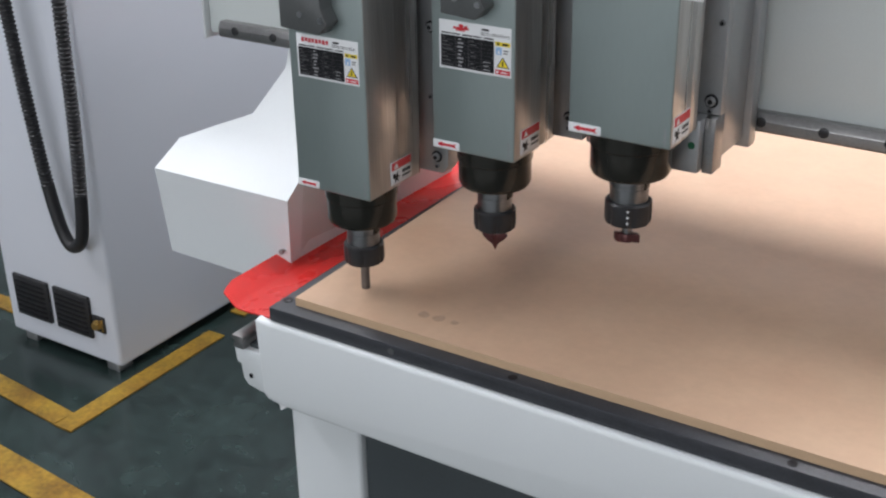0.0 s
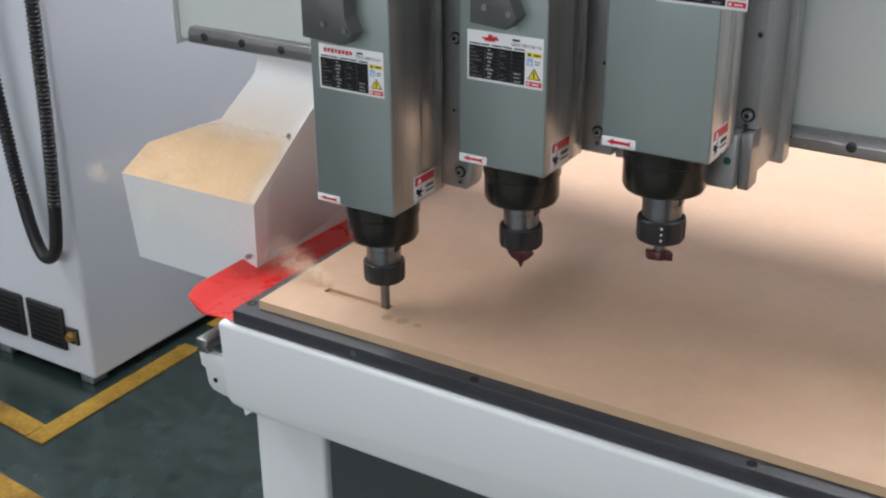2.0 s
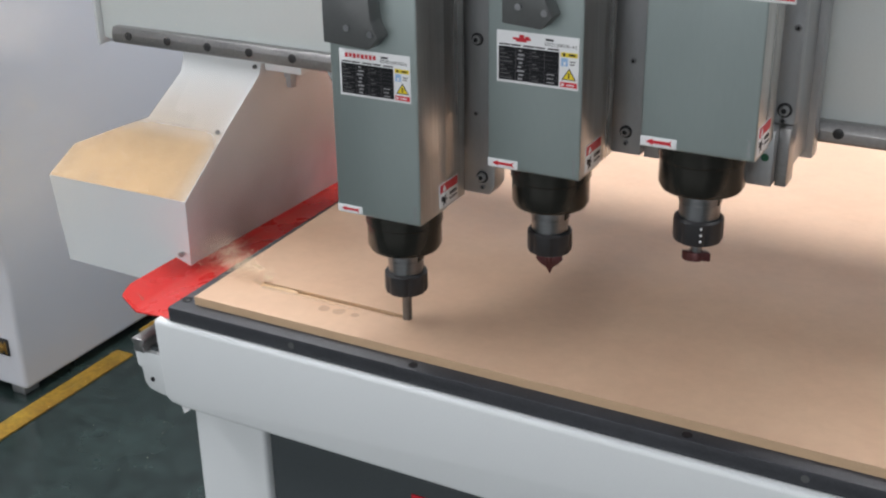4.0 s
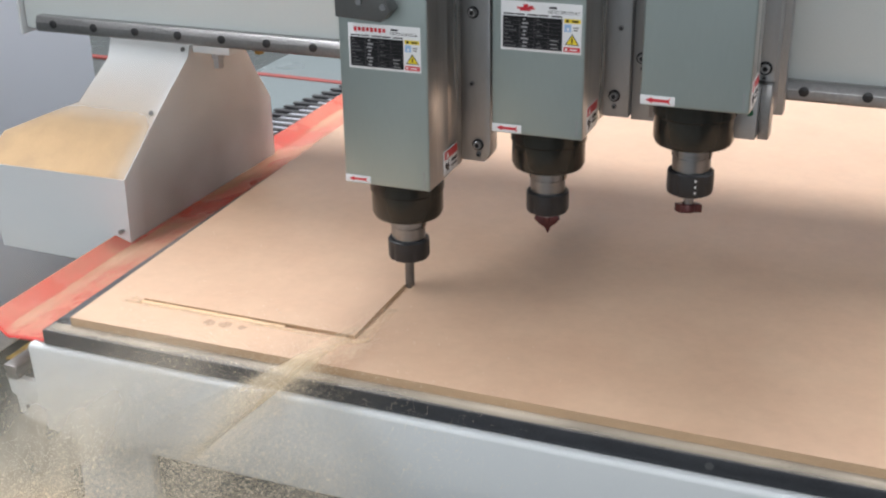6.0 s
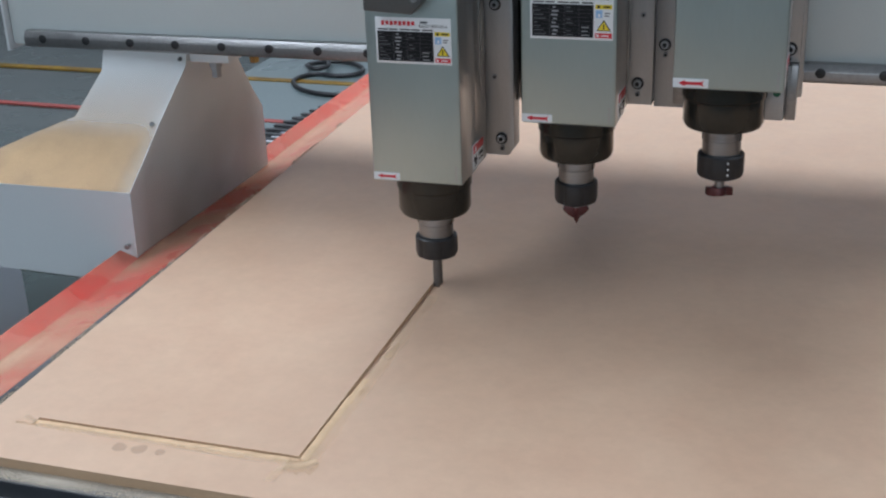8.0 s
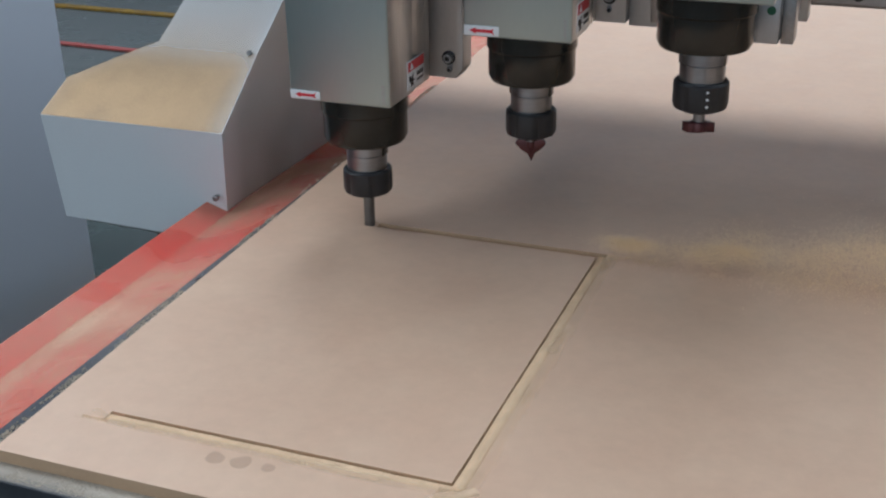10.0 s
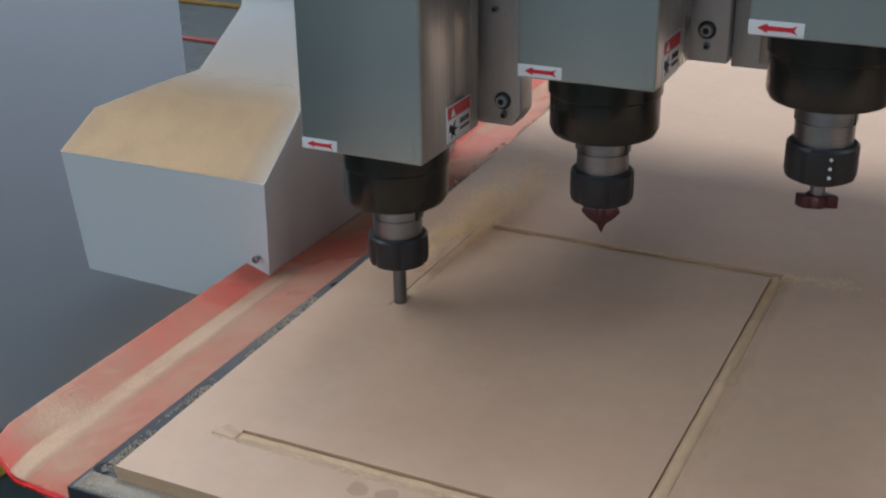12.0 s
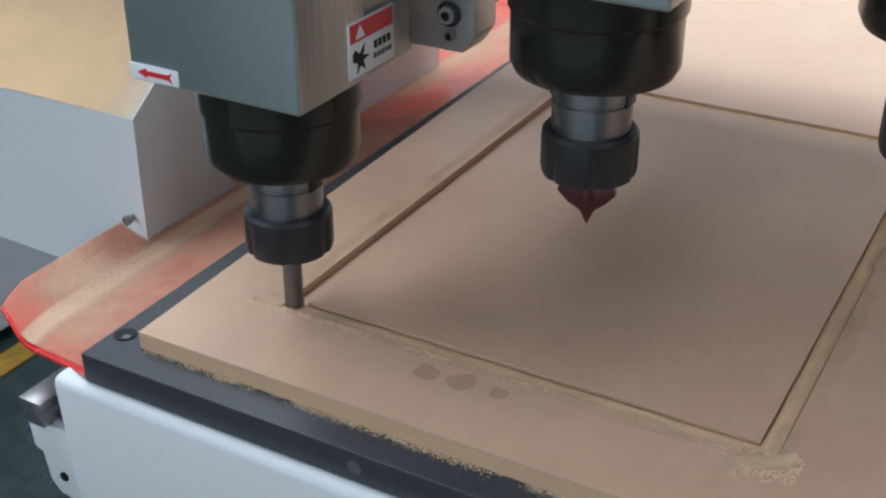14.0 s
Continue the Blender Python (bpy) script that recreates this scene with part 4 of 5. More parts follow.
# seconds, travel along the bed, travel across it
TRAVEL = [(0.0, 0.0, 0.0), (0.2, 0.0, 0.002), (0.5, 0.0, 0.0105), (1.0, 0.0, 0.032), (1.5, 0.0, 0.0572), (2.0, 0.0, 0.084), (2.5, 0.0, 0.1119), (3.0, 0.0, 0.1393), (4.0, 0.0, 0.205), (4.8, 0.0, 0.2680), (4.98, 0.001, 0.2800),
          (5.1, 0.010, 0.2805), (5.5, 0.072, 0.2805), (6.0, 0.1515, 0.2805), (6.5, 0.229, 0.2805), (7.0, 0.2976, 0.2805), (7.5, 0.372, 0.2805), (7.75, 0.4045, 0.2805), (7.9, 0.4075, 0.2805), (8.2, 0.4075, 0.2798), (8.5, 0.4075, 0.2455), (9.0, 0.4075, 0.1765),
          (10.2, 0.4075, 0.009), (10.35, 0.4075, 0.0), (10.75, 0.4070, 0.0), (11.0, 0.379, 0.0), (11.5, 0.305, 0.0), (12.0, 0.2295, 0.0), (12.5, 0.156, 0.0), (13.0, 0.084, 0.0), (13.5, 0.0165, 0.0), (13.75, 0.002, 0.0), (14.0, 0.0, 0.0)]


def cloud(name, label, n, rx, ry, rz, lean, seed, veils=2, jet=False, veil=None, grain=0.0005, dust=None):
    """Airborne specks in drifting clumps: a plume that widens along +x, turned by lean about z."""
    rng = np.random.default_rng(seed)
    k = 46
    u = rng.random(k) ** 0.8
    wide = (0.22 + 0.78 * u)[:, None]
    mid = np.stack([(u - 0.35) * 2 * rx, rng.normal(0, 0.36, k) * ry, rng.normal(0, 0.36, k) * rz], 1) * np.concatenate([np.ones((k, 1)), wide, wide], 1)
    weight = rng.random(k) ** 2 + 0.15
    pick = rng.choice(k, n, p=weight / weight.sum())
    spread = np.array([0.30 * rx, 0.30 * ry, 0.30 * rz])
    p = mid[pick] + rng.normal(0, 1, (n, 3)) * spread * wide[pick] * rng.uniform(0.5, 1.3, (k, 1))[pick]
    size = grain * rng.uniform(0.5, 1.4, (n, 1, 1))
    v = (p[:, None, :] + rng.uniform(-1, 1, (n, 3, 3)) * size).reshape(-1, 3)
    me = bpy.data.meshes.new(name)
    me.vertices.add(3 * n)
    me.vertices.foreach_set("co", v.astype(np.float32).ravel())
    me.loops.add(3 * n)
    me.loops.foreach_set("vertex_index", np.arange(3 * n, dtype=np.int32))
    me.polygons.add(n)
    me.polygons.foreach_set("loop_start", np.arange(0, 3 * n, 3, dtype=np.int32))
    me.update(calc_edges=True)
    me.transform(pose(0, 0, 0, 0, 0, lean))
    me.materials.append(dust or M_puff)
    ob = tagged(new(name, me), label, "dust", kind="stuff")
    wisps(ob, rx, ry, rz, lean, seed, veils, jet, veil or M_wisp)
    return ob


def airy(m, colour, alpha=None):
    """Pale dust that light passes through: half scattered back, half through, the rest clear."""
    nt = m.node_tree
    out = nt.nodes["Material Output"]
    d, tr, mx, cl, mc = (nt.nodes.new(n) for n in ("ShaderNodeBsdfDiffuse", "ShaderNodeBsdfTranslucent", "ShaderNodeMixShader", "ShaderNodeBsdfTransparent", "ShaderNodeMixShader"))
    d.inputs[0].default_value = tr.inputs[0].default_value = (*colour, 1)
    mx.inputs[0].default_value = 0.5
    nt.links.new(d.outputs[0], mx.inputs[1])
    nt.links.new(tr.outputs[0], mx.inputs[2])
    nt.links.new(cl.outputs[0], mc.inputs[1])
    nt.links.new(mx.outputs[0], mc.inputs[2])
    if alpha is None:
        mc.inputs[0].default_value = 1.0
    else:
        nt.links.new(alpha, mc.inputs[0])
    nt.links.new(mc.outputs[0], out.inputs[0])


def wisp_material(name, strong, colour, scale=9.0):
    """Thin sawdust haze: patchy see-through pale tan that thins out to nothing at its rim."""
    m = bpy.data.materials.new(name)
    m.use_nodes = True
    nt = m.node_tree
    co = nt.nodes.new("ShaderNodeTexCoord")
    n = nt.nodes.new("ShaderNodeTexNoise")
    n.inputs["Scale"].default_value, n.inputs["Detail"].default_value, n.inputs["Roughness"].default_value = scale, 4, 0.5
    n.inputs["Distortion"].default_value = 0.25
    r = nt.nodes.new("ShaderNodeMapRange")
    r.interpolation_type = "SMOOTHSTEP"
    r.inputs[1].default_value, r.inputs[2].default_value, r.inputs[3].default_value, r.inputs[4].default_value = 0.34, 0.68, 0.08 * strong, strong
    nt.links.new(co.outputs["Object"], n.inputs["Vector"])
    nt.links.new(n.outputs["Fac"], r.inputs[0])
    at = nt.nodes.new("ShaderNodeAttribute")
    at.attribute_name = "dust_amount"
    mu = nt.nodes.new("ShaderNodeMath")
    mu.operation = "MULTIPLY"
    nt.links.new(r.outputs[0], mu.inputs[0])
    nt.links.new(at.outputs["Fac"], mu.inputs[1])
    airy(m, colour, mu.outputs[0])
    return m


airy(M_puff, (0.90, 0.80, 0.64))
M_yellow_puff = mat("yellow_airborne_dust", (0.88, 0.66, 0.36), 0.95, vary=0.1, bump=0)
airy(M_yellow_puff, (0.93, 0.75, 0.49))
M_wisp = wisp_material("dust_wisp", 0.55, (0.93, 0.85, 0.72))
M_thin = wisp_material("thin_dust_wisp", 0.36, (0.93, 0.86, 0.75), 4.0)
M_smoke = wisp_material("dense_dust_wisp", 0.95, (0.97, 0.87, 0.72), 5.0)
M_tan = wisp_material("tan_dust_wisp", 1.0, (0.92, 0.77, 0.56), 5.0)


def wisps(parent, rx, ry, rz, lean, seed, count, jet, veil):
    """Thin bulging veils inside a cloud, which move with it and thin out towards their rims."""
    rng = random.Random(seed)
    n = 28
    for k in range(count):
        bm = bmesh.new()
        dl = bm.verts.layers.float.new("dust_amount")
        grid = []
        tip, size = rng.uniform(-40, -5), (1.0 if k == 0 else rng.uniform(0.5, 0.85))
        shift = Vector((rng.uniform(-0.6, 0.6) * rx, (k / max(1, count - 1) - 0.5) * ry, rng.uniform(-0.5, 0.5) * rz)) if k else Vector((0, 0, 0))
        for i in range(n + 1):
            row = []
            for j in range(n + 1):
                u, w = i / n, 2 * j / n - 1
                w3 = 0.25 * noise.noise((u * 2 + seed, w * 1.5, k * 3.0))
                if jet:
                    wide = 0.10 + 0.90 * u
                    p = Vector(((u * 1.9 - 0.35) * rx, w * ry * wide * 1.3, rz * wide * (1 - w * w + w3)))
                    f = (1 - w * w) ** 1.5 * min(1, u * 14) * (1 - u) ** 0.8
                    if k % 2:
                        p.y, p.z = p.z * ry / rz * 0.5, (0.5 + 0.5 * w) * rz * wide * 1.6
                else:
                    a = 2 * u - 1
                    p = Vector((a * rx * 1.5, (a * 0.2 + w3 + 0.35 * (1 - a * a) * (1 - w * w)) * -ry, w * rz * 1.5))
                    p.rotate(Matrix.Rotation(math.radians(tip - 20), 3, "X"))
                    p = p * size + shift
                    f = max(0.0, 1 - math.sqrt(a * a + w * w) * (1 + 0.5 * w3)) ** 1.0
                    f = f * f * (3 - 2 * f)
                v = bm.verts.new(p)
                v[dl] = f
                row.append(v)
            grid.append(row)
        for i in range(n):
            for j in range(n):
                quad = (grid[i][j], grid[i + 1][j], grid[i + 1][j + 1], grid[i][j + 1])
                if max(v[dl] for v in quad) > 0.002:
                    bm.faces.new(quad)
        bmesh.ops.delete(bm, geom=[v for v in bm.verts if not v.link_faces], context="VERTS")
        bm.transform(pose(0, 0, 0, 0, 0, lean))
        ob = link("dust_veil", bm, veil, parent)
        ob["kind"] = "stuff"


REST = pose(0.65, 1.2, 0.36, 80, 0, 0)


def path(shown):
    """Rows of a cloud that lies under the bed until it is thrown up and again after it has settled."""
    t0, t1 = shown[0][0], shown[-1][0]
    rows = [(0.0, REST)]
    if t0 > 0.15:
        rows.append((t0 - 0.1, REST))
    rows += [(t, pose(*p)) for t, p in shown]
    if t1 < 13.8:
        rows += [(t1 + 0.1, REST), (14.0, REST)]
    return rows


CLOUDS = [
    (cloud("dust_jet", "thin jet of tan sawdust beside the bit", 12000, 0.055, 0.040, 0.028, 172, 1, 1, jet=True, veil=M_tan),
     [(0.8, (0.032, 0.078, Z(0.864))), (1.5, (0.027, 0.078, Z(0.864))), (3.0, (0.029, 0.076, Z(0.864))), (4.7, (0.07, 0.075, Z(0.864)))]),
    (cloud("dust_puff", "drifting tan sawdust haze over the guard", 60000, 0.16, 0.07, 0.14, 6, 2, veils=0, grain=0.0004),
     [(1.75, (-0.14, 0.01, Z(0.95))), (2.0, (-0.18, 0.0, Z(0.98))), (3.0, (-0.29, 0.0, Z(0.98))), (4.2, (-0.42, 0.0, Z(0.96)))]),
    (cloud("dust_haze", "thin pale sawdust haze before the cabinet", 90000, 0.34, 0.10, 0.34, 4, 3, veils=1, veil=M_thin, grain=0.00045),
     [(2.1, (-0.34, 0.02, Z(1.08))), (2.4, (-0.42, 0.02, Z(1.02))), (3.2, (-0.52, 0.02, Z(0.95))), (4.6, (-0.66, 0.36, Z(0.80)))]),
    (cloud("dust_jet", "fan of tan sawdust thrown over the bed edge", 36000, 0.16, 0.06, 0.034, 254, 4, jet=True, veil=M_tan),
     [(5.0, (0.300, 0.012, Z(0.87))), (5.5, (0.325, 0.012, Z(0.862), 6)), (6.5, (0.332, 0.014, Z(0.860), 8)), (7.5, (0.335, 0.016, Z(0.860), 10)), (7.9, (0.335, 0.016, Z(0.860), 10))]),
    (cloud("dust_puff", "tan sawdust cloud rolling over the table front", 120000, 0.25, 0.07, 0.15, 12, 5, veil=M_smoke, grain=0.0007),
     [(4.8, (0.10, -0.16, Z(0.90))), (5.3, (0.13, -0.18, Z(0.85))), (5.6, (0.12, -0.19, Z(0.81))), (6.0, (0.09, -0.20, Z(0.74))), (6.6, (0.12, -0.20, Z(0.71))), (7.2, (0.13, -0.20, Z(0.64))), (7.8, (0.14, -0.20, Z(0.56)))]),
    (cloud("dust_haze", "thin sawdust haze under the table front", 90000, 0.32, 0.09, 0.26, 12, 6, veil=M_smoke, grain=0.0007),
     [(4.9, (-0.10, -0.20, Z(0.78))), (5.5, (-0.14, -0.21, Z(0.74))), (6.0, (-0.15, -0.21, Z(0.68))), (6.6, (-0.14, -0.21, Z(0.64))), (7.1, (-0.15, -0.21, Z(0.52)))]),
    (cloud("dust_jet", "yellow sawdust plume blown along the sheet", 120000, 0.17, 0.075, 0.045, 3, 7, veils=0, dust=M_yellow_puff),
     [(8.25, (0.455, 0.482, Z(0.872))), (9.0, (0.460, 0.482, Z(0.872))), (9.3, (0.465, 0.480, Z(0.872))), (10.2, (0.47, 0.480, Z(0.872)))]),
    (cloud("dust_haze", "thin yellow dust drifting over the sheet", 80000, 0.30, 0.13, 0.05, 4, 9, veils=0, grain=0.0006, dust=M_yellow_puff),
     [(8.3, (0.66, 0.49, Z(0.885))), (8.6, (0.68, 0.49, Z(0.885))), (9.2, (0.72, 0.50, Z(0.885))), (10.3, (0.78, 0.51, Z(0.885)))]),
    (cloud("dust_jet", "yellow sawdust plume behind the bit", 60000, 0.13, 0.045, 0.022, 88, 8, veils=0, dust=M_yellow_puff),
     [(10.9, (0.056, 0.535, Z(0.866))), (11.5, (0.056, 0.485, Z(0.866))), (12.2, (0.056, 0.425, Z(0.866))), (12.9, (0.056, 0.385, Z(0.864)))]),
]


def ridge(pts, w, h, seed, label, m=None, ragged=0.5):
    """Low smear of sawdust along a line, thinning out at its sides and ends."""
    m = m or M_loose
    packed = m is M_dust
    rough = 170 if ragged > 0.6 else 40
    bm = bmesh.new()
    dl = bm.verts.layers.float.new("dust_amount")
    pts = [Vector(p) for p in pts]
    run = []
    for a, b in zip(pts, pts[1:]):
        n = max(2, int((b - a).length / 0.003))
        run += [a.lerp(b, k / n) for k in range(n)]
    run.append(pts[-1])
    q_n, prev = 8, None
    for k, c in enumerate(run):
        d = run[min(k + 1, len(run) - 1)] - run[max(k - 1, 0)]
        nr = Vector((-d.y, d.x)).normalized()
        high = 0.65 + 0.7 * noise.noise((c.x * 30, c.y * 30, 0.5))
        if packed:
            high = 1.0 + 0.12 * noise.noise((c.x * 60, c.y * 60, 0.5))
        row = []
        for q in range(q_n + 1):
            s_ = q / q_n * 2 - 1
            off = nr * s_ * w * (1 + ragged * noise.noise((c.x * rough, c.y * rough, 1.0 + (q > q_n / 2))))
            z = max(0.0, h * (1 - s_ ** (6 if packed else 2)) * max(0.2, high) + min(0.0003, h) * noise.noise((k * 1.3, q * 1.7, seed)) * (1 - s_ * s_))
            v = bm.verts.new((c.x + off.x, c.y + off.y, z))
            v[dl] = (1 - s_ * s_) ** 0.7 * min(1.0, 1.2 * max(0.3, high))
            row.append(v)
        if prev:
            for q in range(q_n):
                bm.faces.new((prev[q], prev[q + 1], row[q + 1], row[q]))
        prev = row
    ob = link("sawdust_ridge", bm, m)
    return tagged(ob, label, "sawdust", "sawdust along the groove", kind="stuff")


RIDGES = []
for k in range(6):
    a = X0 + (X1 - X0) * k / 6
    b = a + (X1 - X0) / 6
    RIDGES.append((ridge([(a, Y0 - GW - 0.002), (b, Y0 - GW - 0.002)], 0.0048, 0.0001, k, "pale sawdust smeared beside the front groove"), ("x", 0, a + 0.05 - X0)))
    RIDGES.append((ridge([(a - (GW + 0.001 if k == 0 else 0.002), Y0 - GW * 0.10), (b + 0.002, Y0 - GW * 0.10)], GW * 1.0, 0.0034, 60 + k, "sawdust packed into the front groove", M_dust, 0.15), ("x", 0, a + 0.05 - X0)))
for k in range(10):
    a = Y0 + (Y1 - Y0) * k / 10
    b = a + (Y1 - Y0) / 10
    RIDGES.append((ridge([(X1 + GW + 0.002, a), (X1 + GW + 0.002, b)], 0.0085, 0.0001, 20 + k, "pale sawdust smeared beside the long groove"), ("y", 1, a + 0.05 - Y0)))
    RIDGES.append((ridge([(X1, a - 0.002), (X1, b + 0.002)], GW * 1.05, 0.0033, 70 + k, "sawdust packed into the long groove", M_dust, 0.15), ("y", 1, a + 0.05 - Y0)))
for k in range(10):
    a = Y0 + (Y1 - Y0) * k / 10
    RIDGES.append((ridge([(X0 - GW - 0.007, a), (X0 - GW - 0.007, a + (Y1 - Y0) / 10)], 0.007, 0.0001, 90 + k, "faint sawdust line beside the last groove"), ("y", 3, a + 0.02 - Y0)))
for k in range(6):
    a = X0 + (X1 - X0) * k / 6
    RIDGES.append((ridge([(a - 0.002, Y1), (a + (X1 - X0) / 6 + 0.002, Y1)], GW * 1.0, 0.0024, 150 + k, "sawdust packed into the far groove", M_dust, 0.15), ("x", 2, a - X0)))
for k in range(10):
    a = Y0 + (Y1 - Y0) * k / 10
    RIDGES.append((ridge([(X0, a - 0.003), (X0, a + (Y1 - Y0) / 10 + 0.003)], GW * 1.2, 0.0041, 130 + k, "sawdust filling the last groove", M_dust, 0.15), ("y", 3, a + 0.048 - Y0)))
RIDGES.append((ridge([(X1 + 0.014, Y0 + 0.002), (X1 + 0.004, Y0 - 0.008), (X1 - 0.010, Y0 - 0.013), (X1 - 0.014, Y0 - 0.024), (X1 - 0.015, Y0 - 0.040)], 0.0060, 0.0016, 41, "curled heap of pale sawdust at the groove corner", M_heap, 0.5), ("y", 1, 0.03)))
RIDGES.append((ridge([(X0 - 0.003, Y0 - 0.004), (X0 - 0.020, Y0 + 0.004)], 0.005, 0.0016, 43, "small heap of sawdust where the groove starts"), ("x", 0, 0.03)))


def grains(label, xy, z, size, m, seed):
    """Loose crumbs: small uneven four-sided grains lying at the given places."""
    rng = np.random.default_rng(seed)
    n = len(xy)
    r = size * rng.uniform(0.45, 1.25, (n, 1, 1))
    base = np.array([(1, 0, 0), (-0.5, 0.87, 0), (-0.5, -0.87, 0), (0, 0, 1.1)])
    a = rng.uniform(0, 6.283, n)
    turn = np.zeros((n, 3, 3))
    turn[:, 0, 0] = turn[:, 1, 1] = np.cos(a)
    turn[:, 0, 1], turn[:, 1, 0], turn[:, 2, 2] = -np.sin(a), np.sin(a), 1
    v = np.einsum("nij,kj->nki", turn, base) * r * rng.uniform(0.6, 1.3, (n, 4, 3))
    v += np.concatenate([xy, np.full((n, 1), z)], 1)[:, None, :]
    f = (np.array([(0, 2, 1), (0, 1, 3), (1, 2, 3), (2, 0, 3)])[None] + 4 * np.arange(n)[:, None, None]).reshape(-1, 3)
    me = bpy.data.meshes.new("sawdust_crumbs")
    me.from_pydata(v.reshape(-1, 3).tolist(), [], f.tolist())
    me.materials.append(m)
    return tagged(new("sawdust_crumbs", me), label, "sawdust", "sawdust along the groove", kind="stuff")


def scatter(n, seed, x, y, clump):
    """n places drawn by two functions of random numbers; clump > 0 keeps those where a noise runs high."""
    rng = np.random.default_rng(seed)
    out = []
    while len(out) < n:
        u, w, g = rng.random(), rng.random(), rng.normal()
        px = x(u, w, g)
        py = y(u, w, g, px)
        if noise.noise((px * 28, py * 28, seed)) + 0.5 * noise.noise((px * 90, py * 90, seed)) > clump + 0.35 * (rng.random() - 0.5):
            out.append((px, py))
    return np.array(out)


def side_strip(n):
    rng = np.random.default_rng(3)
    out = []
    while len(out) < n:
        y, w = 0.005 + 1.1 * rng.random(), rng.random()
        x = lx(y) - 0.0004 - 0.018 * w
        if noise.noise((x * 60, y * 22, 7.0)) + 0.5 * noise.noise((x * 160, y * 120, 9.0)) > 0.10 - 0.5 * max(0, 0.06 - y) / 0.06 + 0.3 * (rng.random() - 0.5):
            out.append((x, y))
    return np.array(out)


bed_z = Z(0.8394)
# crumbs, the time they fall, and the time they are blown off
CRUMBS = [
    (grains("gritty sawdust on the front edge of the bed", scatter(9000, 1, lambda u, w, g: -0.02 + 1.3 * u ** 1.4, lambda u, w, g, x: -0.0003 - 0.0165 * w ** 1.25 + 0.005 * max(x, 0), -0.12), bed_z, 0.0008, M_grain_grey, 1), 5.4, 13.05),
    (grains("sawdust crumbs lying against the sheet edge", scatter(6500, 2, lambda u, w, g: 0.004 + 0.62 * u, lambda u, w, g, x: -0.0004 - 0.0020 * abs(g) + 0.005 * x, -0.2), bed_z, 0.00038, M_crumb, 2), 5.0, 0),
    (grains("grey chips on the bed beside the sheet", side_strip(5200), bed_z, 0.0010, M_grain_grey, 3), 5.5, 13.05),
    (grains("sawdust scattered past the groove corner", scatter(2600, 4, lambda u, w, g: X1 + 0.004 + 0.36 * u ** 1.3, lambda u, w, g, x: Y1 + 0.002 + (0.004 + 0.05 * (x - X1)) * g, 0.05), ZT, 0.0007, M_crumb, 4), 8.6, 0),
    (grains("sawdust crumbs round the curled heap", scatter(800, 5, lambda u, w, g: X1 - 0.012 + 0.030 * u, lambda u, w, g, x: Y0 - 0.012 + 0.007 * g, -0.1), ZT, 0.0007, M_crumb, 5), 5.5, 0),
    (grains("sawdust crumbs along the front groove", scatter(700, 6, lambda u, w, g: X0 - 0.03 + (X1 - X0 + 0.03) * u ** 1.2, lambda u, w, g, x: Y0 - GW - 0.0005 - 0.0022 * abs(g), -0.05), ZT, 0.0006, M_crumb, 6), 5.0, 0),
]


def passing(leg, axis, at):
    """When the bit passes a place on one of the four legs of its way."""
    spans = ((0.0, 4.98), (4.98, 7.9), (8.2, 10.35), (10.75, 14.0))
    rows = [r for r in TRAVEL if spans[leg][0] <= r[0] <= spans[leg][1]]
    col = 2 if axis == "x" else 1
    for a, b in zip(rows, rows[1:]):
        lo, hi = sorted((a[col], b[col]))
        if lo <= at <= hi and hi > lo:
            return a[0] + (b[0] - a[0]) * (at - a[col]) / (b[col] - a[col])
    down = rows[-1][col] < rows[0][col]
    return rows[0][0] if (at > rows[0][col]) == down else rows[-1][0]


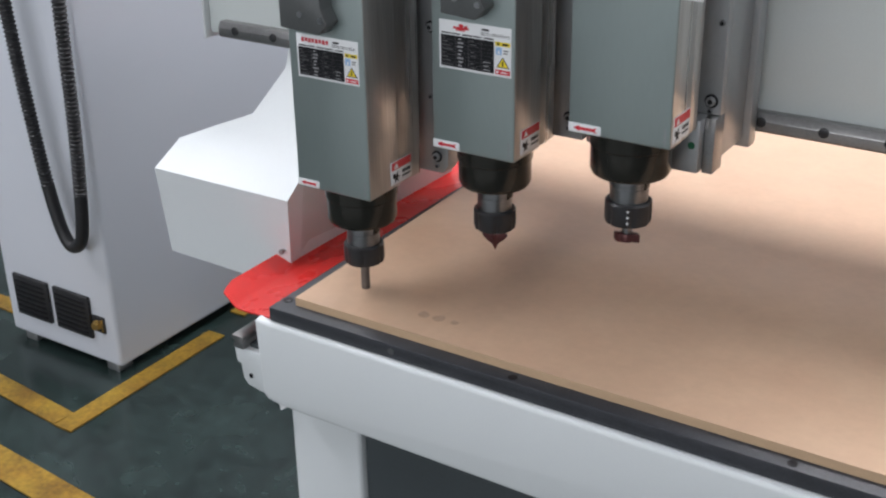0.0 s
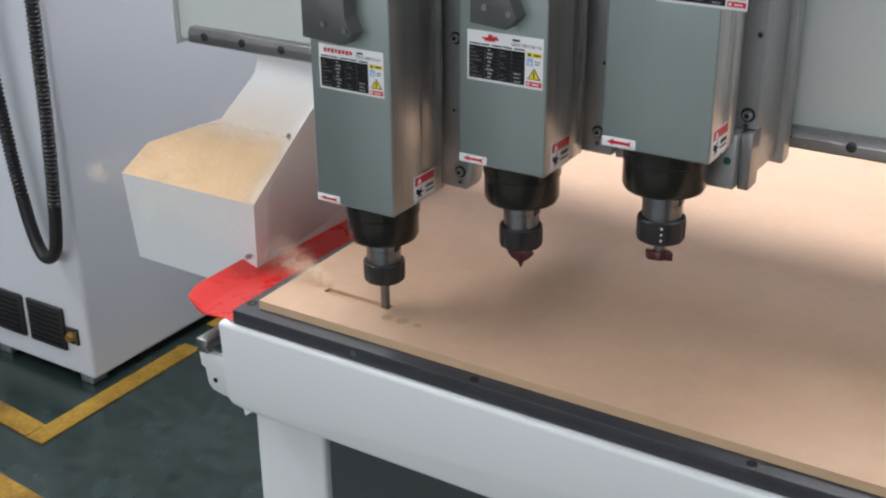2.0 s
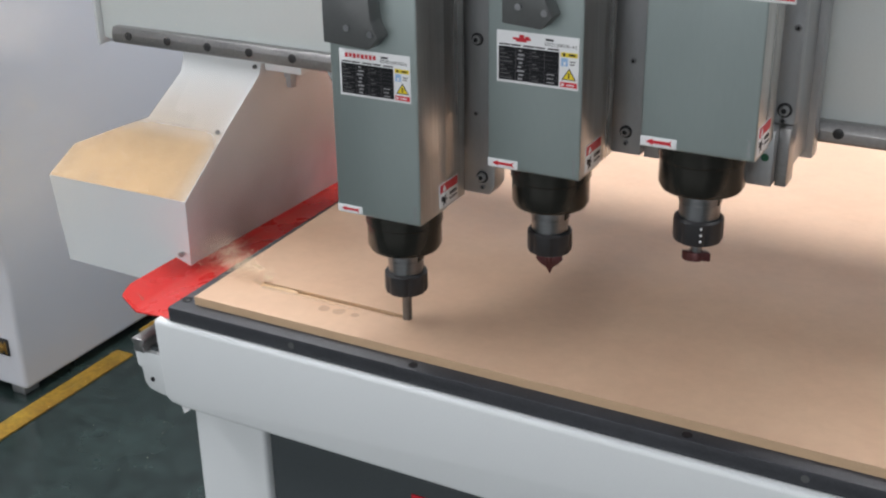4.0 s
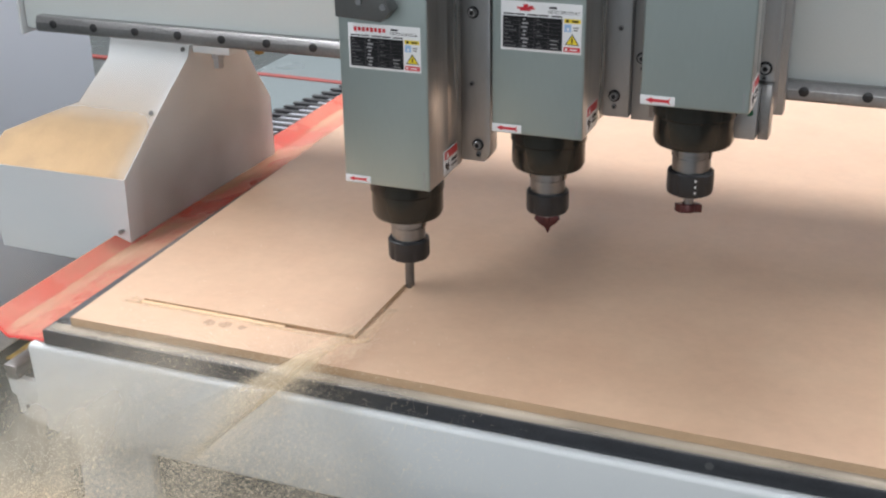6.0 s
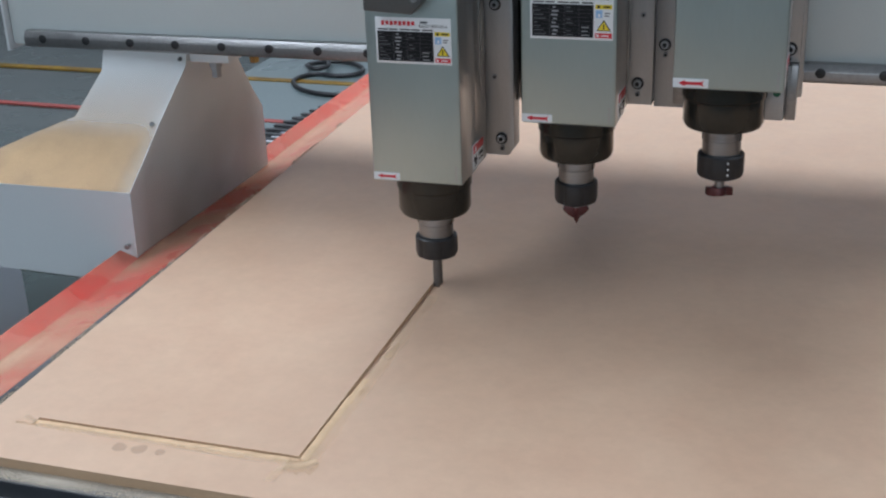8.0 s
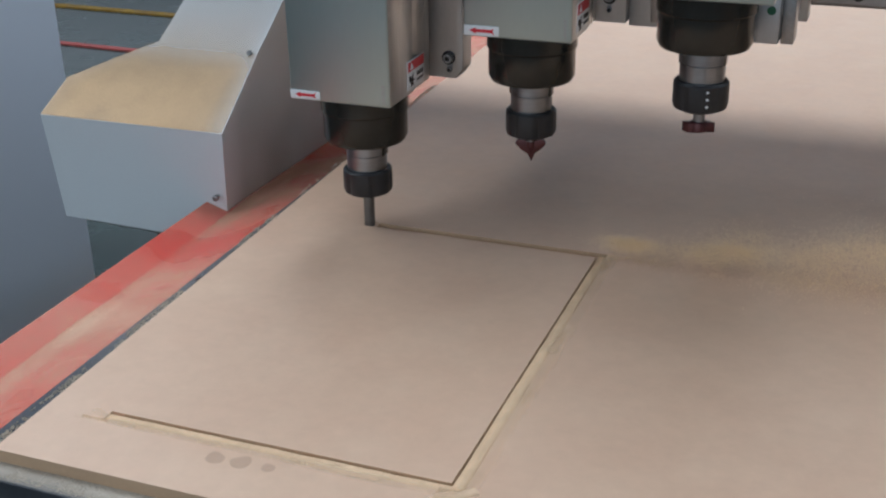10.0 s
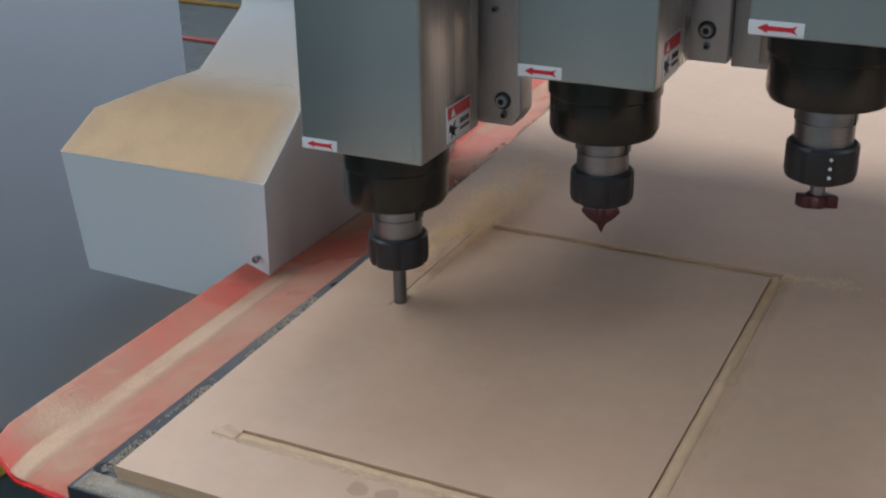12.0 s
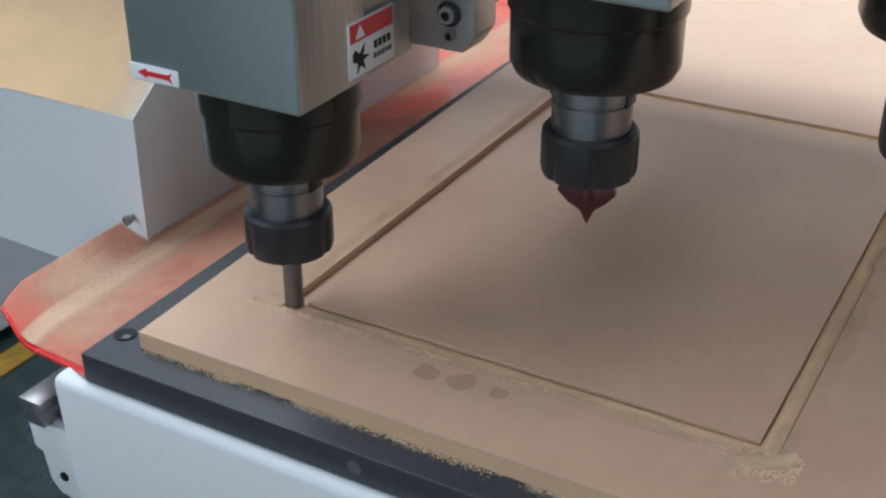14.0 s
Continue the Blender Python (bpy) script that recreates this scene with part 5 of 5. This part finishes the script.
def motions():
    walk(GANTRY, [(t, pose(0, gy, 0)) for t, gy, cx in TRAVEL])
    walk(CARRIAGE, [(t, pose(cx, gy, 0)) for t, gy, cx in TRAVEL])
    for ob, (ax, ay, az, s, bit) in zip(SPINDLES, AX):
        walk(ob, [(t, pose(ax + cx, ay + gy, az)) for t, gy, cx in TRAVEL])
    for ob, (axis, leg, at) in STRIPS:
        t = max(0.12, min(13.85, passing(leg, axis, at)))
        walk(ob, [(0.0, pose(0, 0, 0)), (t - 0.05, pose(0, 0, 0)), (t + 0.07, pose(0, 0, -GD)), (14.0, pose(0, 0, -GD))])
    for ob, (axis, leg, at) in RIDGES:
        t = max(0.5, min(13.5, passing(leg, axis, at)))
        z, late = ZT + 0.0002, 0.3
        if ob["label"].startswith("sawdust packed"):
            z, late = ZT - GD + 0.0001, 2.4
        if ob["label"].startswith("sawdust filling"):
            z = ZT - GD + 0.0002
            walk(ob, [(0.0, pose(0, 0, z - 0.008)), (min(t, 13.0), pose(0, 0, z - 0.008)), (min(t + 0.3, 13.2), pose(0, 0, z)), (13.4, pose(0, 0, z)), (13.8, pose(0, 0, z - 0.008)), (14.0, pose(0, 0, z - 0.008))])
            continue
        t = min(t, 13.8 - late)
        walk(ob, [(0.0, pose(0, 0, z - 0.008)), (t - 0.1 + late / 3, pose(0, 0, z - 0.008)), (t + late, pose(0, 0, z)), (14.0, pose(0, 0, z))])
    for ob, falls, gone in CRUMBS:
        rows = [(0.0, pose(0, 0, -0.006)), (falls, pose(0, 0, -0.006)), (falls + 0.9, pose(0, 0, 0))]
        if gone:
            rows += [(gone, pose(0, 0, 0)), (gone + 0.35, pose(0, 0, -0.006))]
        walk(ob, rows + [(14.0, pose(0, 0, -0.006 if gone else 0))])
    for ob, shown in CLOUDS:
        walk(ob, path(shown))
    walk(CHUTE_FILM, [(0.0, pose(0, 0, 0)), (3.3, pose(0, 0, 0)), (5.0, pose(0, 0, 0.0022)), (14.0, pose(0, 0, 0.0022))])
    walk(CHUTE_DRIFT, [(0.0, pose(0, 0, 0)), (9.4, pose(0, 0, 0)), (11.2, pose(0, 0, 0.0030)), (14.0, pose(0, 0, 0.0030))])
    walk(BED_GRIT, [(0.0, pose(0, 0, 0)), (5.2, pose(0, 0, 0)), (6.2, pose(0, 0, 0.0016)), (13.05, pose(0, 0, 0.0016)), (13.4, pose(0, 0, 0)), (14.0, pose(0, 0, 0))])
    walk(BED_FILM, [(0.0, pose(0, 0, 0)), (3.4, pose(0, 0, 0)), (5.2, pose(0, 0, 0.0013)), (13.05, pose(0, 0, 0.0013)), (13.4, pose(0, 0, 0)), (14.0, pose(0, 0, 0))])
    walk(SIDE_FILM, [(0.0, pose(0, 0, 0)), (1.5, pose(0, 0, 0)), (4.8, pose(0.0026, 0, 0)), (14.0, pose(0.0026, 0, 0))])
    walk(FOOT_FILM, [(0.0, pose(0, 0, 0)), (1.2, pose(0, 0, 0)), (2.6, pose(0, -0.0012, 0.0022)), (14.0, pose(0, -0.0012, 0.0022))])


motions()
